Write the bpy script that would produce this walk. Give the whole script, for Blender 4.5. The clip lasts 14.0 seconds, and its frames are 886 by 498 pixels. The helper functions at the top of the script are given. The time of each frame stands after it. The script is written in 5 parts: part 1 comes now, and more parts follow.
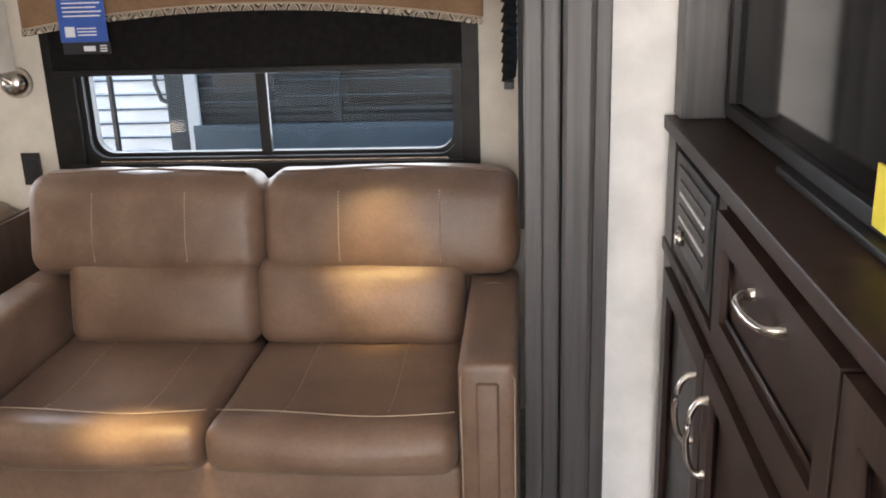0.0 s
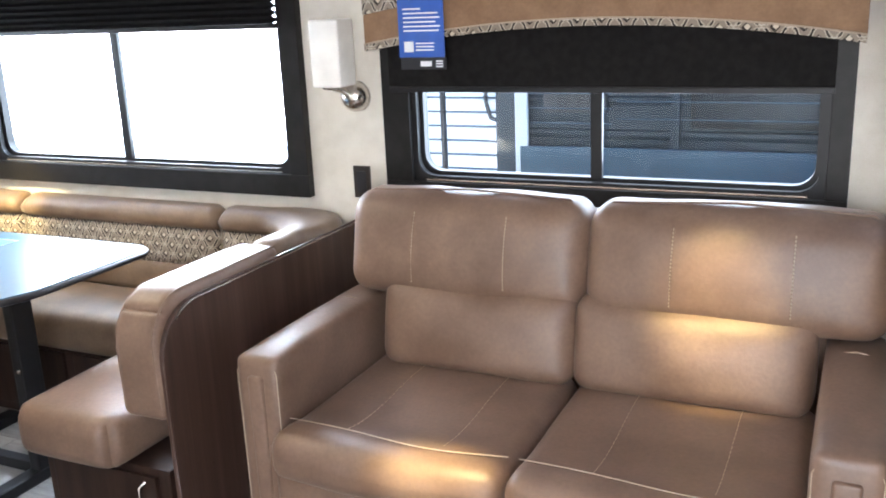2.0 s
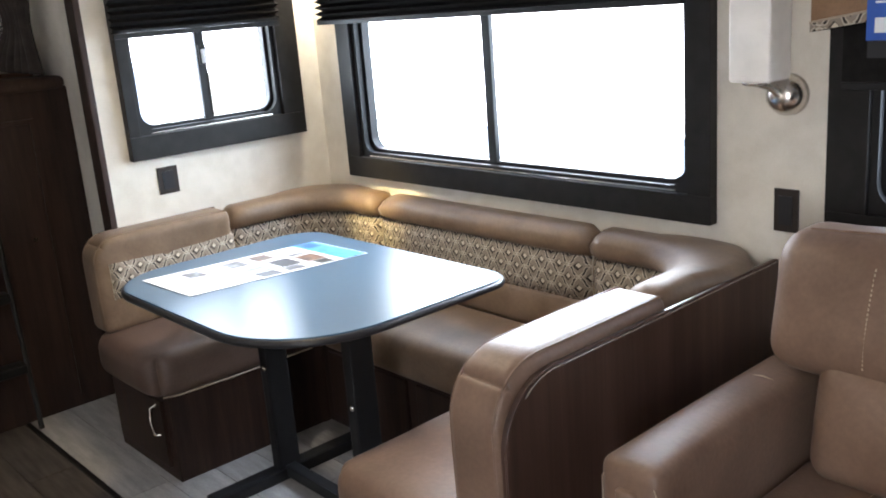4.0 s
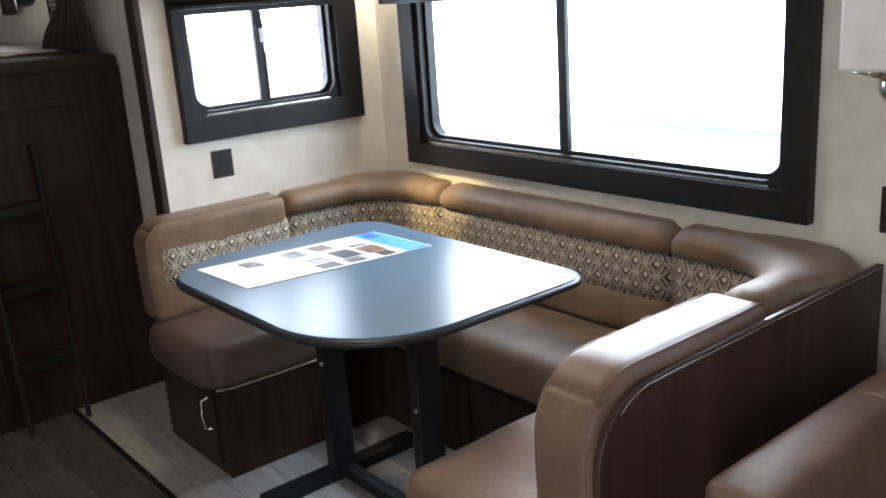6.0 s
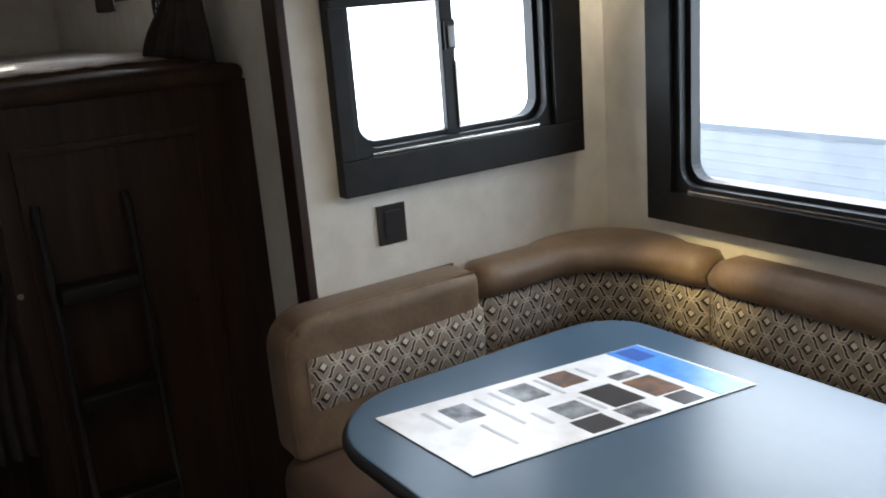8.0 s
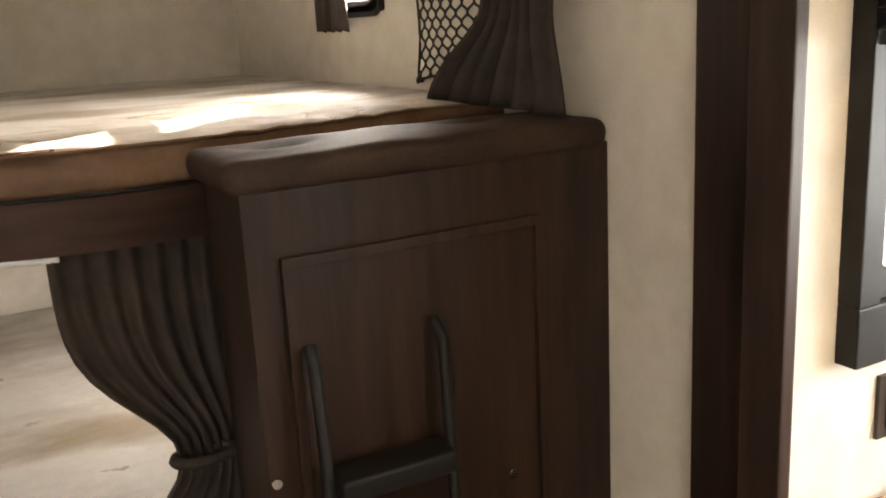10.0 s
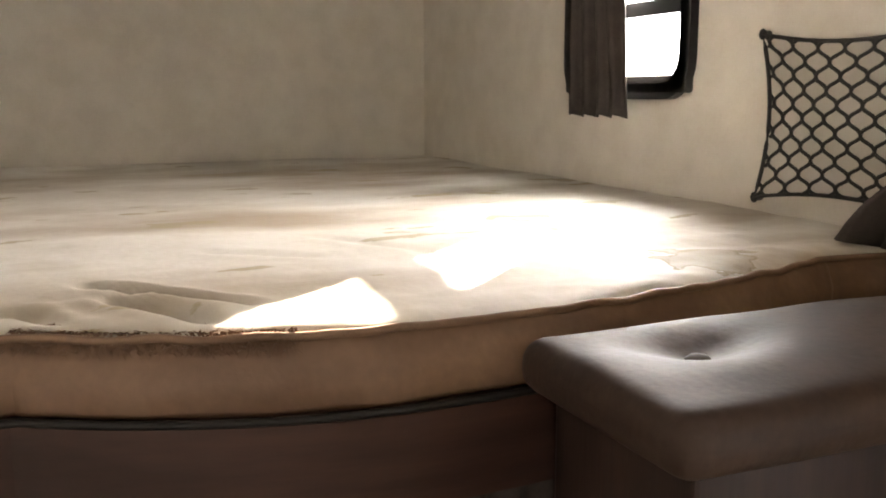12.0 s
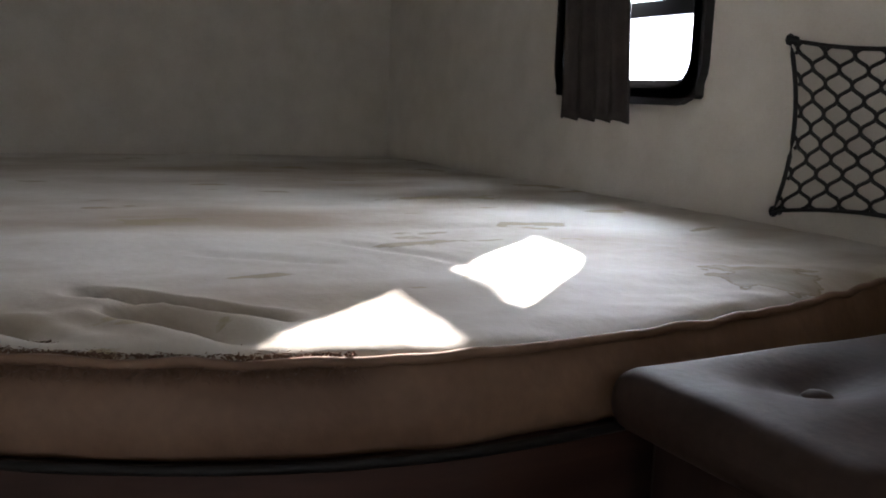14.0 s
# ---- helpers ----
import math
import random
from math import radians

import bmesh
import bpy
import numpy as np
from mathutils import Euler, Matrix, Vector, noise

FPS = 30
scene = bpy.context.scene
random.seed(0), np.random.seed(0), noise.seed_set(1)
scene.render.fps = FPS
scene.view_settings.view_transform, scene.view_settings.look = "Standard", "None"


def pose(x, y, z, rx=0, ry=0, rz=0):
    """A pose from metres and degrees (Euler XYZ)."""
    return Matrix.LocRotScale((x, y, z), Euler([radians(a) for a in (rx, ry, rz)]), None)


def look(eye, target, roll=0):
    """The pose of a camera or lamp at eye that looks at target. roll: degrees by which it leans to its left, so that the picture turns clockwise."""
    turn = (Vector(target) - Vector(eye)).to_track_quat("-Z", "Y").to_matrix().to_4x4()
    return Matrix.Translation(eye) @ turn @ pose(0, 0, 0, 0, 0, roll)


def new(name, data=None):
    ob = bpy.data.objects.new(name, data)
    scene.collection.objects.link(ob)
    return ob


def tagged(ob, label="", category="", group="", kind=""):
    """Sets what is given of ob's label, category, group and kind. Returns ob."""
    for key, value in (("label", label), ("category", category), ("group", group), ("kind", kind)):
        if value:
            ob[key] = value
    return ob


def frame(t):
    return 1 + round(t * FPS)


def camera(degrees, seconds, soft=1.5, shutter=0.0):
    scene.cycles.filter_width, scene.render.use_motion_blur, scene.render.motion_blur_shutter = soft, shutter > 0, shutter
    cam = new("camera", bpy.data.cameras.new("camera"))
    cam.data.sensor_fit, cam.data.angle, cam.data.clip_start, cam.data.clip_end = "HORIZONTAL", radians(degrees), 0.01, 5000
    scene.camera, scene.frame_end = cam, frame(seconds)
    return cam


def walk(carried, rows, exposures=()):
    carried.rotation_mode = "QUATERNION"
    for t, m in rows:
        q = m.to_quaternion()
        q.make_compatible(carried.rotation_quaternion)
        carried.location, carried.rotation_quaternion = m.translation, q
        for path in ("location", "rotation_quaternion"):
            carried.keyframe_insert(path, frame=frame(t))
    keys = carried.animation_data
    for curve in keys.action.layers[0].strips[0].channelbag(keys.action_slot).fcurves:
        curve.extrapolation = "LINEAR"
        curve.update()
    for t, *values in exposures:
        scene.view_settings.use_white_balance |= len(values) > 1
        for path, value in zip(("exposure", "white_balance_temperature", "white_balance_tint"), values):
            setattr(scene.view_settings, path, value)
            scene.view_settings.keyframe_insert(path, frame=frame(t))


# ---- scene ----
cam = camera(51.6, 14.0, soft=1.9)
PATH = [
    (0, (0.314, -0.499, 1.548), (0.135, 1.4, 0.947), -1.9),
    (0.5, (0.289, -0.456, 1.551), (-0.11, 1.416, 0.969), -1.4),
    (1, (0.234, -0.441, 1.549), (-0.311, 1.401, 0.991), -1.0),
    (1.5, (0.252, -0.358, 1.535), (-0.452, 1.433, 0.988), -2.0),
    (2, (0.206, -0.253, 1.52), (-0.618, 1.49, 0.986), -2.5),
    (2.5, (0.063, -0.113, 1.491), (-0.865, 1.58, 0.97), -2.4),
    (3, (-0.055, 0.025, 1.479), (-1.128, 1.634, 0.971), -2.5),
    (3.5, (-0.16, 0.213, 1.504), (-1.442, 1.656, 0.978), -3.7),
    (4, (-0.255, 0.305, 1.49), (-1.706, 1.579, 0.968), -4.5),
    (6.5, (-0.583, 0.352, 1.479), (-2.093, 1.542, 0.931), -4.0),
    (7, (-0.871, 0.481, 1.452), (-2.416, 1.63, 0.911), -4.5),
    (7.5, (-1.201, 0.588, 1.455), (-2.776, 1.695, 0.914), -4.7),
    (8, (-1.534, 0.686, 1.46), (-3.149, 1.736, 0.925), -4.5),
    (8.5, (-1.848, 0.719, 1.497), (-3.486, 1.721, 0.937), -4.1),
    (9, (-2.126, 0.665, 1.503), (-3.765, 1.667, 0.945), -3.5),
    (11.3, (-3.219, 0.595, 1.51), (-5.020, 1.386, 1.148), -1.9),
    (11.5, (-3.296, 0.586, 1.522), (-5.095, 1.383, 1.165), -1.2),
    (12, (-3.425, 0.593, 1.537), (-5.239, 1.363, 1.197), -0.2),
    (12.5, (-3.508, 0.585, 1.532), (-5.323, 1.367, 1.226), 0.5),
    (13, (-3.567, 0.561, 1.528), (-5.350, 1.419, 1.234), 1.8),
    (13.5, (-3.582, 0.554, 1.523), (-5.354, 1.440, 1.250), 2.0),
    (14, (-3.59, 0.532, 1.518), (-5.330, 1.463, 1.192), 2.3),
]
walk(cam, [(t, look(eye, target, roll)) for t, eye, target, roll in PATH],
     exposures=[(0.0, 3.35, 6900, 18), (0.5, 3.8, 6600, 16), (1.0, 3.97, 6300, 16), (2.0, 4.05, 6100, 15), (3.0, 3.62, 6200, 16), (3.5, 3.62, 6200, 16), (4.0, 3.25, 6300, 16), (6.5, 2.8, 6300, 15), (7.5, 2.35, 6100, 14),
                (8.0, 1.85, 6400, 15), (8.5, 1.55, 6600, 16), (9.0, 2.7, 7100, 18), (9.2, 3.1, 7400, 18), (11.3, 4.2, 8900, 20), (12.0, 4.1, 7700, 18), (13.0, 3.3, 6500, 17), (14.0, 2.65, 6200, 17)])

# ---------------------------------------------------------------- light
SUN = Vector((0.45, -0.547, -0.256)).normalized()
world = bpy.data.worlds.new("World")
scene.world = world
world.use_nodes = True
wn = world.node_tree
sky = wn.nodes.new("ShaderNodeTexSky")
sky.sky_type = "NISHITA"
sky.sun_disc = False
sky.sun_elevation = math.asin(-SUN.z)
sky.sun_rotation = math.atan2(-SUN.x, -SUN.y)
wn.links.new(sky.outputs[0], wn.nodes["Background"].inputs[0])
wn.nodes["Background"].inputs[1].default_value = 0.15
sun = new("sun", bpy.data.lights.new("sun", "SUN"))
sun.data.energy, sun.data.angle, sun.data.color = 5.0, radians(0.5), (1.0, 0.93, 0.82)
sun.matrix_world = look((0, 0, 0), SUN)


def lamp(name, kind, at, to, watts, size, color, spread=None):
    d = bpy.data.lights.new(name, kind)
    d.energy, d.color = watts, color
    if kind == "AREA":
        d.shape, d.size, d.size_y = "RECTANGLE", size[0], size[1]
        if spread:
            d.spread = radians(spread)
    else:
        d.shadow_soft_size = size
        if kind == "SPOT":
            d.spot_size, d.spot_blend = radians(spread), 1.0
    ob = new(name, d)
    ob.matrix_world = look(at, to)
    return ob


WARM, DAY = (1.0, 0.72, 0.42), (0.88, 0.94, 1.0)
W, XL, XR, S = 2.483, -3.416, 0.318, 1.634      # slide wall, slide ends, trailer side wall
CEIL, SLIDE_CEIL = 2.02, 1.92
T = 0.05
KY, BX, RX = -1.35, -6.02, 2.6         # kitchen wall, rear wall behind the bunks, front end
# sky light through the openings
lamp("sky_dinette_window", "AREA", (-2.42, W + 0.12, 1.22), (-2.42, 0, 0.75), 3.7, (1.4, 0.5), DAY, 130)
lamp("sky_end_window", "AREA", (XL - 0.12, 2.0, 1.28), (0, 1.9, 0.9), 1.0, (0.5, 0.36), DAY)
lamp("sky_sofa_window", "AREA", (-0.56, W + 0.12, 1.1), (-0.56, 0, 0.6), 1.1, (1.2, 0.25), DAY)
lamp("sky_bunk_window", "AREA", (-4.93, S + 0.12, 1.72), (-4.55, 0.9, 1.34), 2.5, (0.36, 0.3), DAY, 120)
lamp("sky_lower_bunk_window", "AREA", (-4.93, S + 0.12, 0.92), (-4.6, 0.4, 0.55), 1.9, (0.36, 0.25), DAY)
lamp("sky_entry_door", "AREA", (0.48, KY - 0.25, 1.15), (0.3, 2.4, 0.9), 4.4, (0.6, 1.5), (1.0, 0.97, 0.93))
# ceiling lights of the lounge
for at, to in (((-3.0, 1.42, CEIL - 0.03), (-2.98, 2.40, 0.78)), ((-0.12, 1.42, CEIL - 0.03), (-0.12, 2.06, 0.66)), ((-0.66, 1.15, CEIL - 0.03), (-0.66, 1.42, 0.4))):
    lamp("puck_light_beam", "SPOT", at, to, {-0.12: 18, -0.66: 30}[at[0]] if at[0] > -1 else 34, 0.04, (1.0, 0.80, 0.34), 16)
lamp("dinette_light_glow", "AREA", (-2.45, 1.50, CEIL - 0.03), (-2.45, 1.80, 0), 0.9, (0.12, 0.12), (1.0, 0.84, 0.52), 150)
lamp("ceiling_light_glow", "AREA", (-0.4, -0.1, CEIL - 0.04), (-0.4, -0.1, 0), 1.25, (1.2, 0.3), (1.0, 0.92, 0.80))
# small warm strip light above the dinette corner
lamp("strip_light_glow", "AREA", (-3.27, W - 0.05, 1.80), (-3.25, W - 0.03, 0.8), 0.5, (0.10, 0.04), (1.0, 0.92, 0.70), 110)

# ---------------------------------------------------------------- materials


def mat(name, color, rough=0.6, metal=0.0, color2=None, scale=8.0, stretch=(1, 1, 1), bump=0.0, bump_scale=None,
        fine=0.0, coat=0.0, spec=0.5, detail=6.0, mix=(0.35, 0.65), rough_var=0.0, sheen=0.0):
    """A surface with two scales of variation: broad tint and fine grain."""
    m = bpy.data.materials.new(name)
    m.use_nodes = True
    n, l = m.node_tree.nodes, m.node_tree.links
    b = n["Principled BSDF"]
    b.inputs["Roughness"].default_value, b.inputs["Metallic"].default_value = rough, metal
    b.inputs["Specular IOR Level"].default_value = spec
    b.inputs["Coat Weight"].default_value = coat
    b.inputs["Sheen Weight"].default_value, b.inputs["Sheen Roughness"].default_value = sheen, 0.45
    tc = n.new("ShaderNodeTexCoord")
    mp = n.new("ShaderNodeMapping")
    mp.inputs["Scale"].default_value = stretch
    l.new(tc.outputs["Object"], mp.inputs[0])
    nz = n.new("ShaderNodeTexNoise")
    nz.inputs["Scale"].default_value, nz.inputs["Detail"].default_value = scale, detail
    l.new(mp.outputs[0], nz.inputs["Vector"])
    ramp = n.new("ShaderNodeValToRGB")
    ramp.color_ramp.elements[0].position, ramp.color_ramp.elements[1].position = mix
    ramp.color_ramp.elements[0].color = (*color, 1)
    ramp.color_ramp.elements[1].color = (*(color2 or [c * 1.15 for c in color]), 1)
    l.new(nz.outputs["Fac"], ramp.inputs[0])
    out = ramp.outputs[0]
    nf = n.new("ShaderNodeTexNoise")
    nf.inputs["Scale"].default_value, nf.inputs["Detail"].default_value = bump_scale or scale * 12, 4
    l.new(mp.outputs[0], nf.inputs["Vector"])
    if fine:
        mx = n.new("ShaderNodeMix")
        mx.data_type, mx.blend_type = "RGBA", "OVERLAY"
        mx.inputs["Factor"].default_value = fine
        l.new(out, mx.inputs["A"])
        l.new(nf.outputs["Fac"], mx.inputs["B"])
        out = mx.outputs["Result"]
    l.new(out, b.inputs["Base Color"])
    if rough_var:
        mr = n.new("ShaderNodeMapRange")
        mr.inputs["To Min"].default_value, mr.inputs["To Max"].default_value = rough - rough_var, rough + rough_var
        l.new(nz.outputs["Fac"], mr.inputs["Value"])
        l.new(mr.outputs[0], b.inputs["Roughness"])
    if bump:
        bp = n.new("ShaderNodeBump")
        bp.inputs["Strength"].default_value, bp.inputs["Distance"].default_value = bump, 0.003
        l.new(nf.outputs["Fac"], bp.inputs["Height"])
        l.new(bp.outputs[0], b.inputs["Normal"])
    return m


def glass(name, tint=(0.9, 0.95, 0.97)):
    m = bpy.data.materials.new(name)
    m.use_nodes = True
    n, l = m.node_tree.nodes, m.node_tree.links
    n.remove(n["Principled BSDF"])
    tr, gl, mx = n.new("ShaderNodeBsdfTransparent"), n.new("ShaderNodeBsdfGlossy"), n.new("ShaderNodeMixShader")
    tr.inputs[0].default_value = (*tint, 1)
    gl.inputs["Roughness"].default_value = 0.02
    lw, pw, ad = n.new("ShaderNodeLayerWeight"), n.new("ShaderNodeMath"), n.new("ShaderNodeMath")
    pw.operation, pw.inputs[1].default_value = "POWER", 4.0
    ad.operation, ad.inputs[1].default_value, ad.inputs[2].default_value = "MULTIPLY_ADD", 0.4, 0.03
    l.new(lw.outputs["Facing"], pw.inputs[0])
    l.new(pw.outputs[0], ad.inputs[0])
    l.new(ad.outputs[0], mx.inputs[0])
    l.new(tr.outputs[0], mx.inputs[1])
    l.new(gl.outputs[0], mx.inputs[2])
    l.new(mx.outputs[0], n["Material Output"].inputs[0])
    return m


def stained(name):
    """Pale cloth with soft yellow-brown stains, creases and a fine weave."""
    m = mat(name, (0.56, 0.52, 0.45), 0.7, color2=(0.66, 0.63, 0.57), scale=5, bump=0.35, bump_scale=45, fine=0.12)
    n, l = m.node_tree.nodes, m.node_tree.links
    b = n["Principled BSDF"]
    old = b.inputs["Base Color"].links[0].from_socket
    tc = n.new("ShaderNodeTexCoord")
    for scale, lo, hi, col, sharp in ((2.2, 0.46, 0.66, (0.27, 0.19, 0.105, 1), 4), (7.5, 0.645, 0.66, (0.33, 0.27, 0.15, 1), 9)):
        mp = n.new("ShaderNodeMapping")
        mp.inputs["Scale"].default_value = (1.6, 0.8, 1)
        mp.inputs["Location"].default_value = (scale, 3.1, 0)
        l.new(tc.outputs["Object"], mp.inputs[0])
        nz = n.new("ShaderNodeTexNoise")
        nz.inputs["Scale"].default_value, nz.inputs["Detail"].default_value = scale, sharp
        l.new(mp.outputs[0], nz.inputs["Vector"])
        mr = n.new("ShaderNodeMapRange")
        mr.inputs["From Min"].default_value, mr.inputs["From Max"].default_value, mr.inputs["To Max"].default_value = lo, hi, 0.75
        l.new(nz.outputs["Fac"], mr.inputs["Value"])
        mx = n.new("ShaderNodeMix")
        mx.data_type = "RGBA"
        mx.inputs["B"].default_value = col
        l.new(mr.outputs[0], mx.inputs["Factor"])
        l.new(old, mx.inputs["A"])
        old = mx.outputs["Result"]
    # one dried spill with a dark rim
    wob = n.new("ShaderNodeTexNoise")
    wob.inputs["Scale"].default_value, wob.inputs["Detail"].default_value = 22, 5
    l.new(tc.outputs["Object"], wob.inputs["Vector"])
    add = n.new("ShaderNodeVectorMath")
    add.operation, add.inputs[1].default_value = "MULTIPLY_ADD", (0.16, 0.16, 0)
    l.new(wob.outputs["Color"], add.inputs[0])
    l.new(tc.outputs["Object"], add.inputs[2])
    mp = n.new("ShaderNodeMapping")
    mp.inputs["Location"].default_value, mp.inputs["Scale"].default_value = (-0.815 / 0.055, -0.55 / 0.06, 0), (1 / 0.055, 1 / 0.06, 0)
    l.new(add.outputs[0], mp.inputs[0])
    far = n.new("ShaderNodeVectorMath")
    far.operation = "LENGTH"
    l.new(mp.outputs[0], far.inputs[0])
    rr = n.new("ShaderNodeValToRGB")
    e = rr.color_ramp.elements
    e[0].position, e[0].color = 0.80, (0.45, 0.45, 0.45, 1)
    e[1].position, e[1].color = 1.0, (0, 0, 0, 1)
    k = e.new(0.93)
    k.color = (0.85, 0.85, 0.85, 1)
    l.new(far.outputs["Value"], rr.inputs[0])
    mx = n.new("ShaderNodeMix")
    mx.data_type = "RGBA"
    mx.inputs["B"].default_value = (0.20, 0.15, 0.06, 1)
    l.new(rr.outputs[0], mx.inputs["Factor"])
    l.new(old, mx.inputs["A"])
    l.new(mx.outputs["Result"], b.inputs["Base Color"])
    return m


def woven(name):
    """Beige upholstery with rows of small diamonds and waved bars, laid by the mesh's own coordinates in metres."""
    m = bpy.data.materials.new(name)
    m.use_nodes = True
    n, l = m.node_tree.nodes, m.node_tree.links
    b = n["Principled BSDF"]
    b.inputs["Roughness"].default_value = 0.85
    uv = n.new("ShaderNodeUVMap")
    sp = n.new("ShaderNodeSeparateXYZ")
    l.new(uv.outputs[0], sp.inputs[0])

    def mth(op, a, c=None, d=None):
        q = n.new("ShaderNodeMath")
        q.operation = op
        for i, v in enumerate((a, c, d)):
            if v is None:
                continue
            if isinstance(v, (int, float)):
                q.inputs[i].default_value = v
            else:
                l.new(v, q.inputs[i])
        return q.outputs[0]

    cx, cy = 0.072, 0.072
    u, v = mth("DIVIDE", sp.outputs[0], cx), mth("DIVIDE", sp.outputs[1], cy)

    def cell(du, dv):
        a = mth("SUBTRACT", mth("FRACT", mth("ADD", u, du)), 0.5)
        c = mth("SUBTRACT", mth("FRACT", mth("ADD", v, dv)), 0.5)
        return mth("ABSOLUTE", a), mth("ABSOLUTE", c)

    def within(q, lo, hi):
        return mth("MULTIPLY", mth("GREATER_THAN", q, lo), mth("LESS_THAN", q, hi))

    a0, c0 = cell(0.0, 0.0)
    a1, c1 = cell(0.5, 0.5)
    e0, e1 = cell(0.03, 0.03)
    e2, e3 = cell(0.53, 0.53)
    d = mth("MINIMUM", mth("ADD", a0, c0), mth("ADD", a1, c1))
    off = mth("MINIMUM", mth("ADD", e0, e1), mth("ADD", e2, e3))
    dot = mth("LESS_THAN", d, 0.125)
    under = mth("MULTIPLY", mth("LESS_THAN", off, 0.20), mth("SUBTRACT", 1.0, dot))
    # waved bars on the sides of the diamonds, edged with a pale line
    run = mth("SUBTRACT", a0, c0)
    m_ = mth("ABSOLUTE", run)
    line = mth("ABSOLUTE", mth("ADD", mth("SUBTRACT", mth("ADD", a0, c0), 0.5), mth("MULTIPLY", mth("SINE", mth("MULTIPLY", run, 8.0)), 0.06)))
    core = mth("MULTIPLY", mth("LESS_THAN", line, 0.06), mth("LESS_THAN", m_, 0.29))
    dark = mth("MAXIMUM", core, under)
    rim = mth("MULTIPLY", within(line, 0.06, 0.115), mth("LESS_THAN", m_, 0.33))
    knot = mth("MULTIPLY", mth("LESS_THAN", line, 0.05), mth("GREATER_THAN", m_, 0.29))
    pale = mth("MAXIMUM", dot, mth("MULTIPLY", mth("MAXIMUM", rim, knot), 0.75))
    nz = n.new("ShaderNodeTexNoise")
    nz.inputs["Scale"].default_value = 900
    base = n.new("ShaderNodeMix")
    base.data_type = "RGBA"
    base.inputs["A"].default_value, base.inputs["B"].default_value = (0.23, 0.19, 0.15, 1), (0.30, 0.25, 0.20, 1)
    l.new(nz.outputs["Fac"], base.inputs["Factor"])
    m1 = n.new("ShaderNodeMix")
    m1.data_type = "RGBA"
    m1.inputs["B"].default_value = (0.60, 0.53, 0.43, 1)
    l.new(pale, m1.inputs["Factor"])
    l.new(base.outputs["Result"], m1.inputs["A"])
    m2 = n.new("ShaderNodeMix")
    m2.data_type = "RGBA"
    m2.inputs["B"].default_value = (0.028, 0.021, 0.017, 1)
    l.new(dark, m2.inputs["Factor"])
    l.new(m1.outputs["Result"], m2.inputs["A"])
    l.new(m2.outputs["Result"], b.inputs["Base Color"])
    return m


LEATHER = mat("worn brown suede-look vinyl", (0.145, 0.086, 0.057), 0.46, color2=(0.205, 0.128, 0.087), scale=6, bump=0.2, bump_scale=90, fine=0.2, rough_var=0.1, spec=0.5, sheen=0.05)
TAN = mat("tan vinyl", (0.135, 0.086, 0.052), 0.5, color2=(0.20, 0.132, 0.083), scale=8, bump=0.14, bump_scale=90, fine=0.2, rough_var=0.1, spec=0.42, sheen=0.08)
DARKVINYL = mat("dark brown vinyl", (0.078, 0.047, 0.035), 0.52, color2=(0.115, 0.073, 0.055), scale=6, bump=0.1, bump_scale=140, fine=0.2, rough_var=0.08)
PADVINYL = mat("dark worn brown vinyl", (0.026, 0.0155, 0.012), 0.62, color2=(0.05, 0.03, 0.022), scale=9, bump=0.14, bump_scale=110, fine=0.3, rough_var=0.06, spec=0.22)
STITCH = mat("cream thread", (0.40, 0.32, 0.235), 0.8, scale=60)
WEAVE = woven("diamond woven fabric")
WALLPAPER = mat("cream vinyl wallboard", (0.63, 0.585, 0.51), 0.62, color2=(0.70, 0.655, 0.58), scale=14, bump=0.08, bump_scale=300, fine=0.12)
WHITE = mat("white wallboard", (0.84, 0.825, 0.80), 0.5, scale=9, fine=0.06, bump=0.03)
DARKWOOD = mat("dark espresso woodgrain", (0.016, 0.0082, 0.006), 0.46, spec=0.32, color2=(0.038, 0.0202, 0.0145), scale=3.2, stretch=(9, 9, 0.7), bump=0.08, bump_scale=22, fine=0.35, rough_var=0.06)
PLANKWOOD = mat("walnut woodgrain panel", (0.035, 0.019, 0.014), 0.33, color2=(0.085, 0.047, 0.035), scale=2.2, stretch=(1, 10, 0.35), bump=0.05, bump_scale=16, fine=0.3, rough_var=0.05, mix=(0.3, 0.7))
FASCIA = mat("dark walnut woodgrain edge board", (0.028, 0.0115, 0.008), 0.5, color2=(0.06, 0.028, 0.02), scale=2.6, stretch=(3, 1, 9), bump=0.05, bump_scale=16, fine=0.3, spec=0.3)
LADDER = mat("matt black powder coat", (0.008, 0.0075, 0.0075), 0.55, scale=30, spec=0.25)
GREYWOOD = mat("grey brown woodgrain trim", (0.032, 0.029, 0.030), 0.42, color2=(0.070, 0.064, 0.064), scale=3, stretch=(14, 14, 0.5), bump=0.06, bump_scale=18, fine=0.3)
FRAME = mat("black brown window moulding", (0.0075, 0.0068, 0.0068), 0.5, color2=(0.013, 0.0118, 0.0115), spec=0.28, scale=20, fine=0.2, bump=0.04)
RUBBER = mat("black rubber and anodised frame", (0.011, 0.011, 0.012), 0.45, scale=30, fine=0.1, spec=0.3)
SHADE = mat("black pleated fabric", (0.007, 0.0065, 0.0065), 0.9, color2=(0.012, 0.011, 0.011), scale=40, fine=0.3, spec=0.2)
CHROME = mat("brushed nickel", (0.62, 0.58, 0.53), 0.22, metal=1.0, scale=30)
LAMPGLASS = mat("white frosted glass", (0.86, 0.84, 0.80), 0.35, scale=10)
PLASTIC = mat("dark brown plastic", (0.022, 0.016, 0.013), 0.35, scale=20)
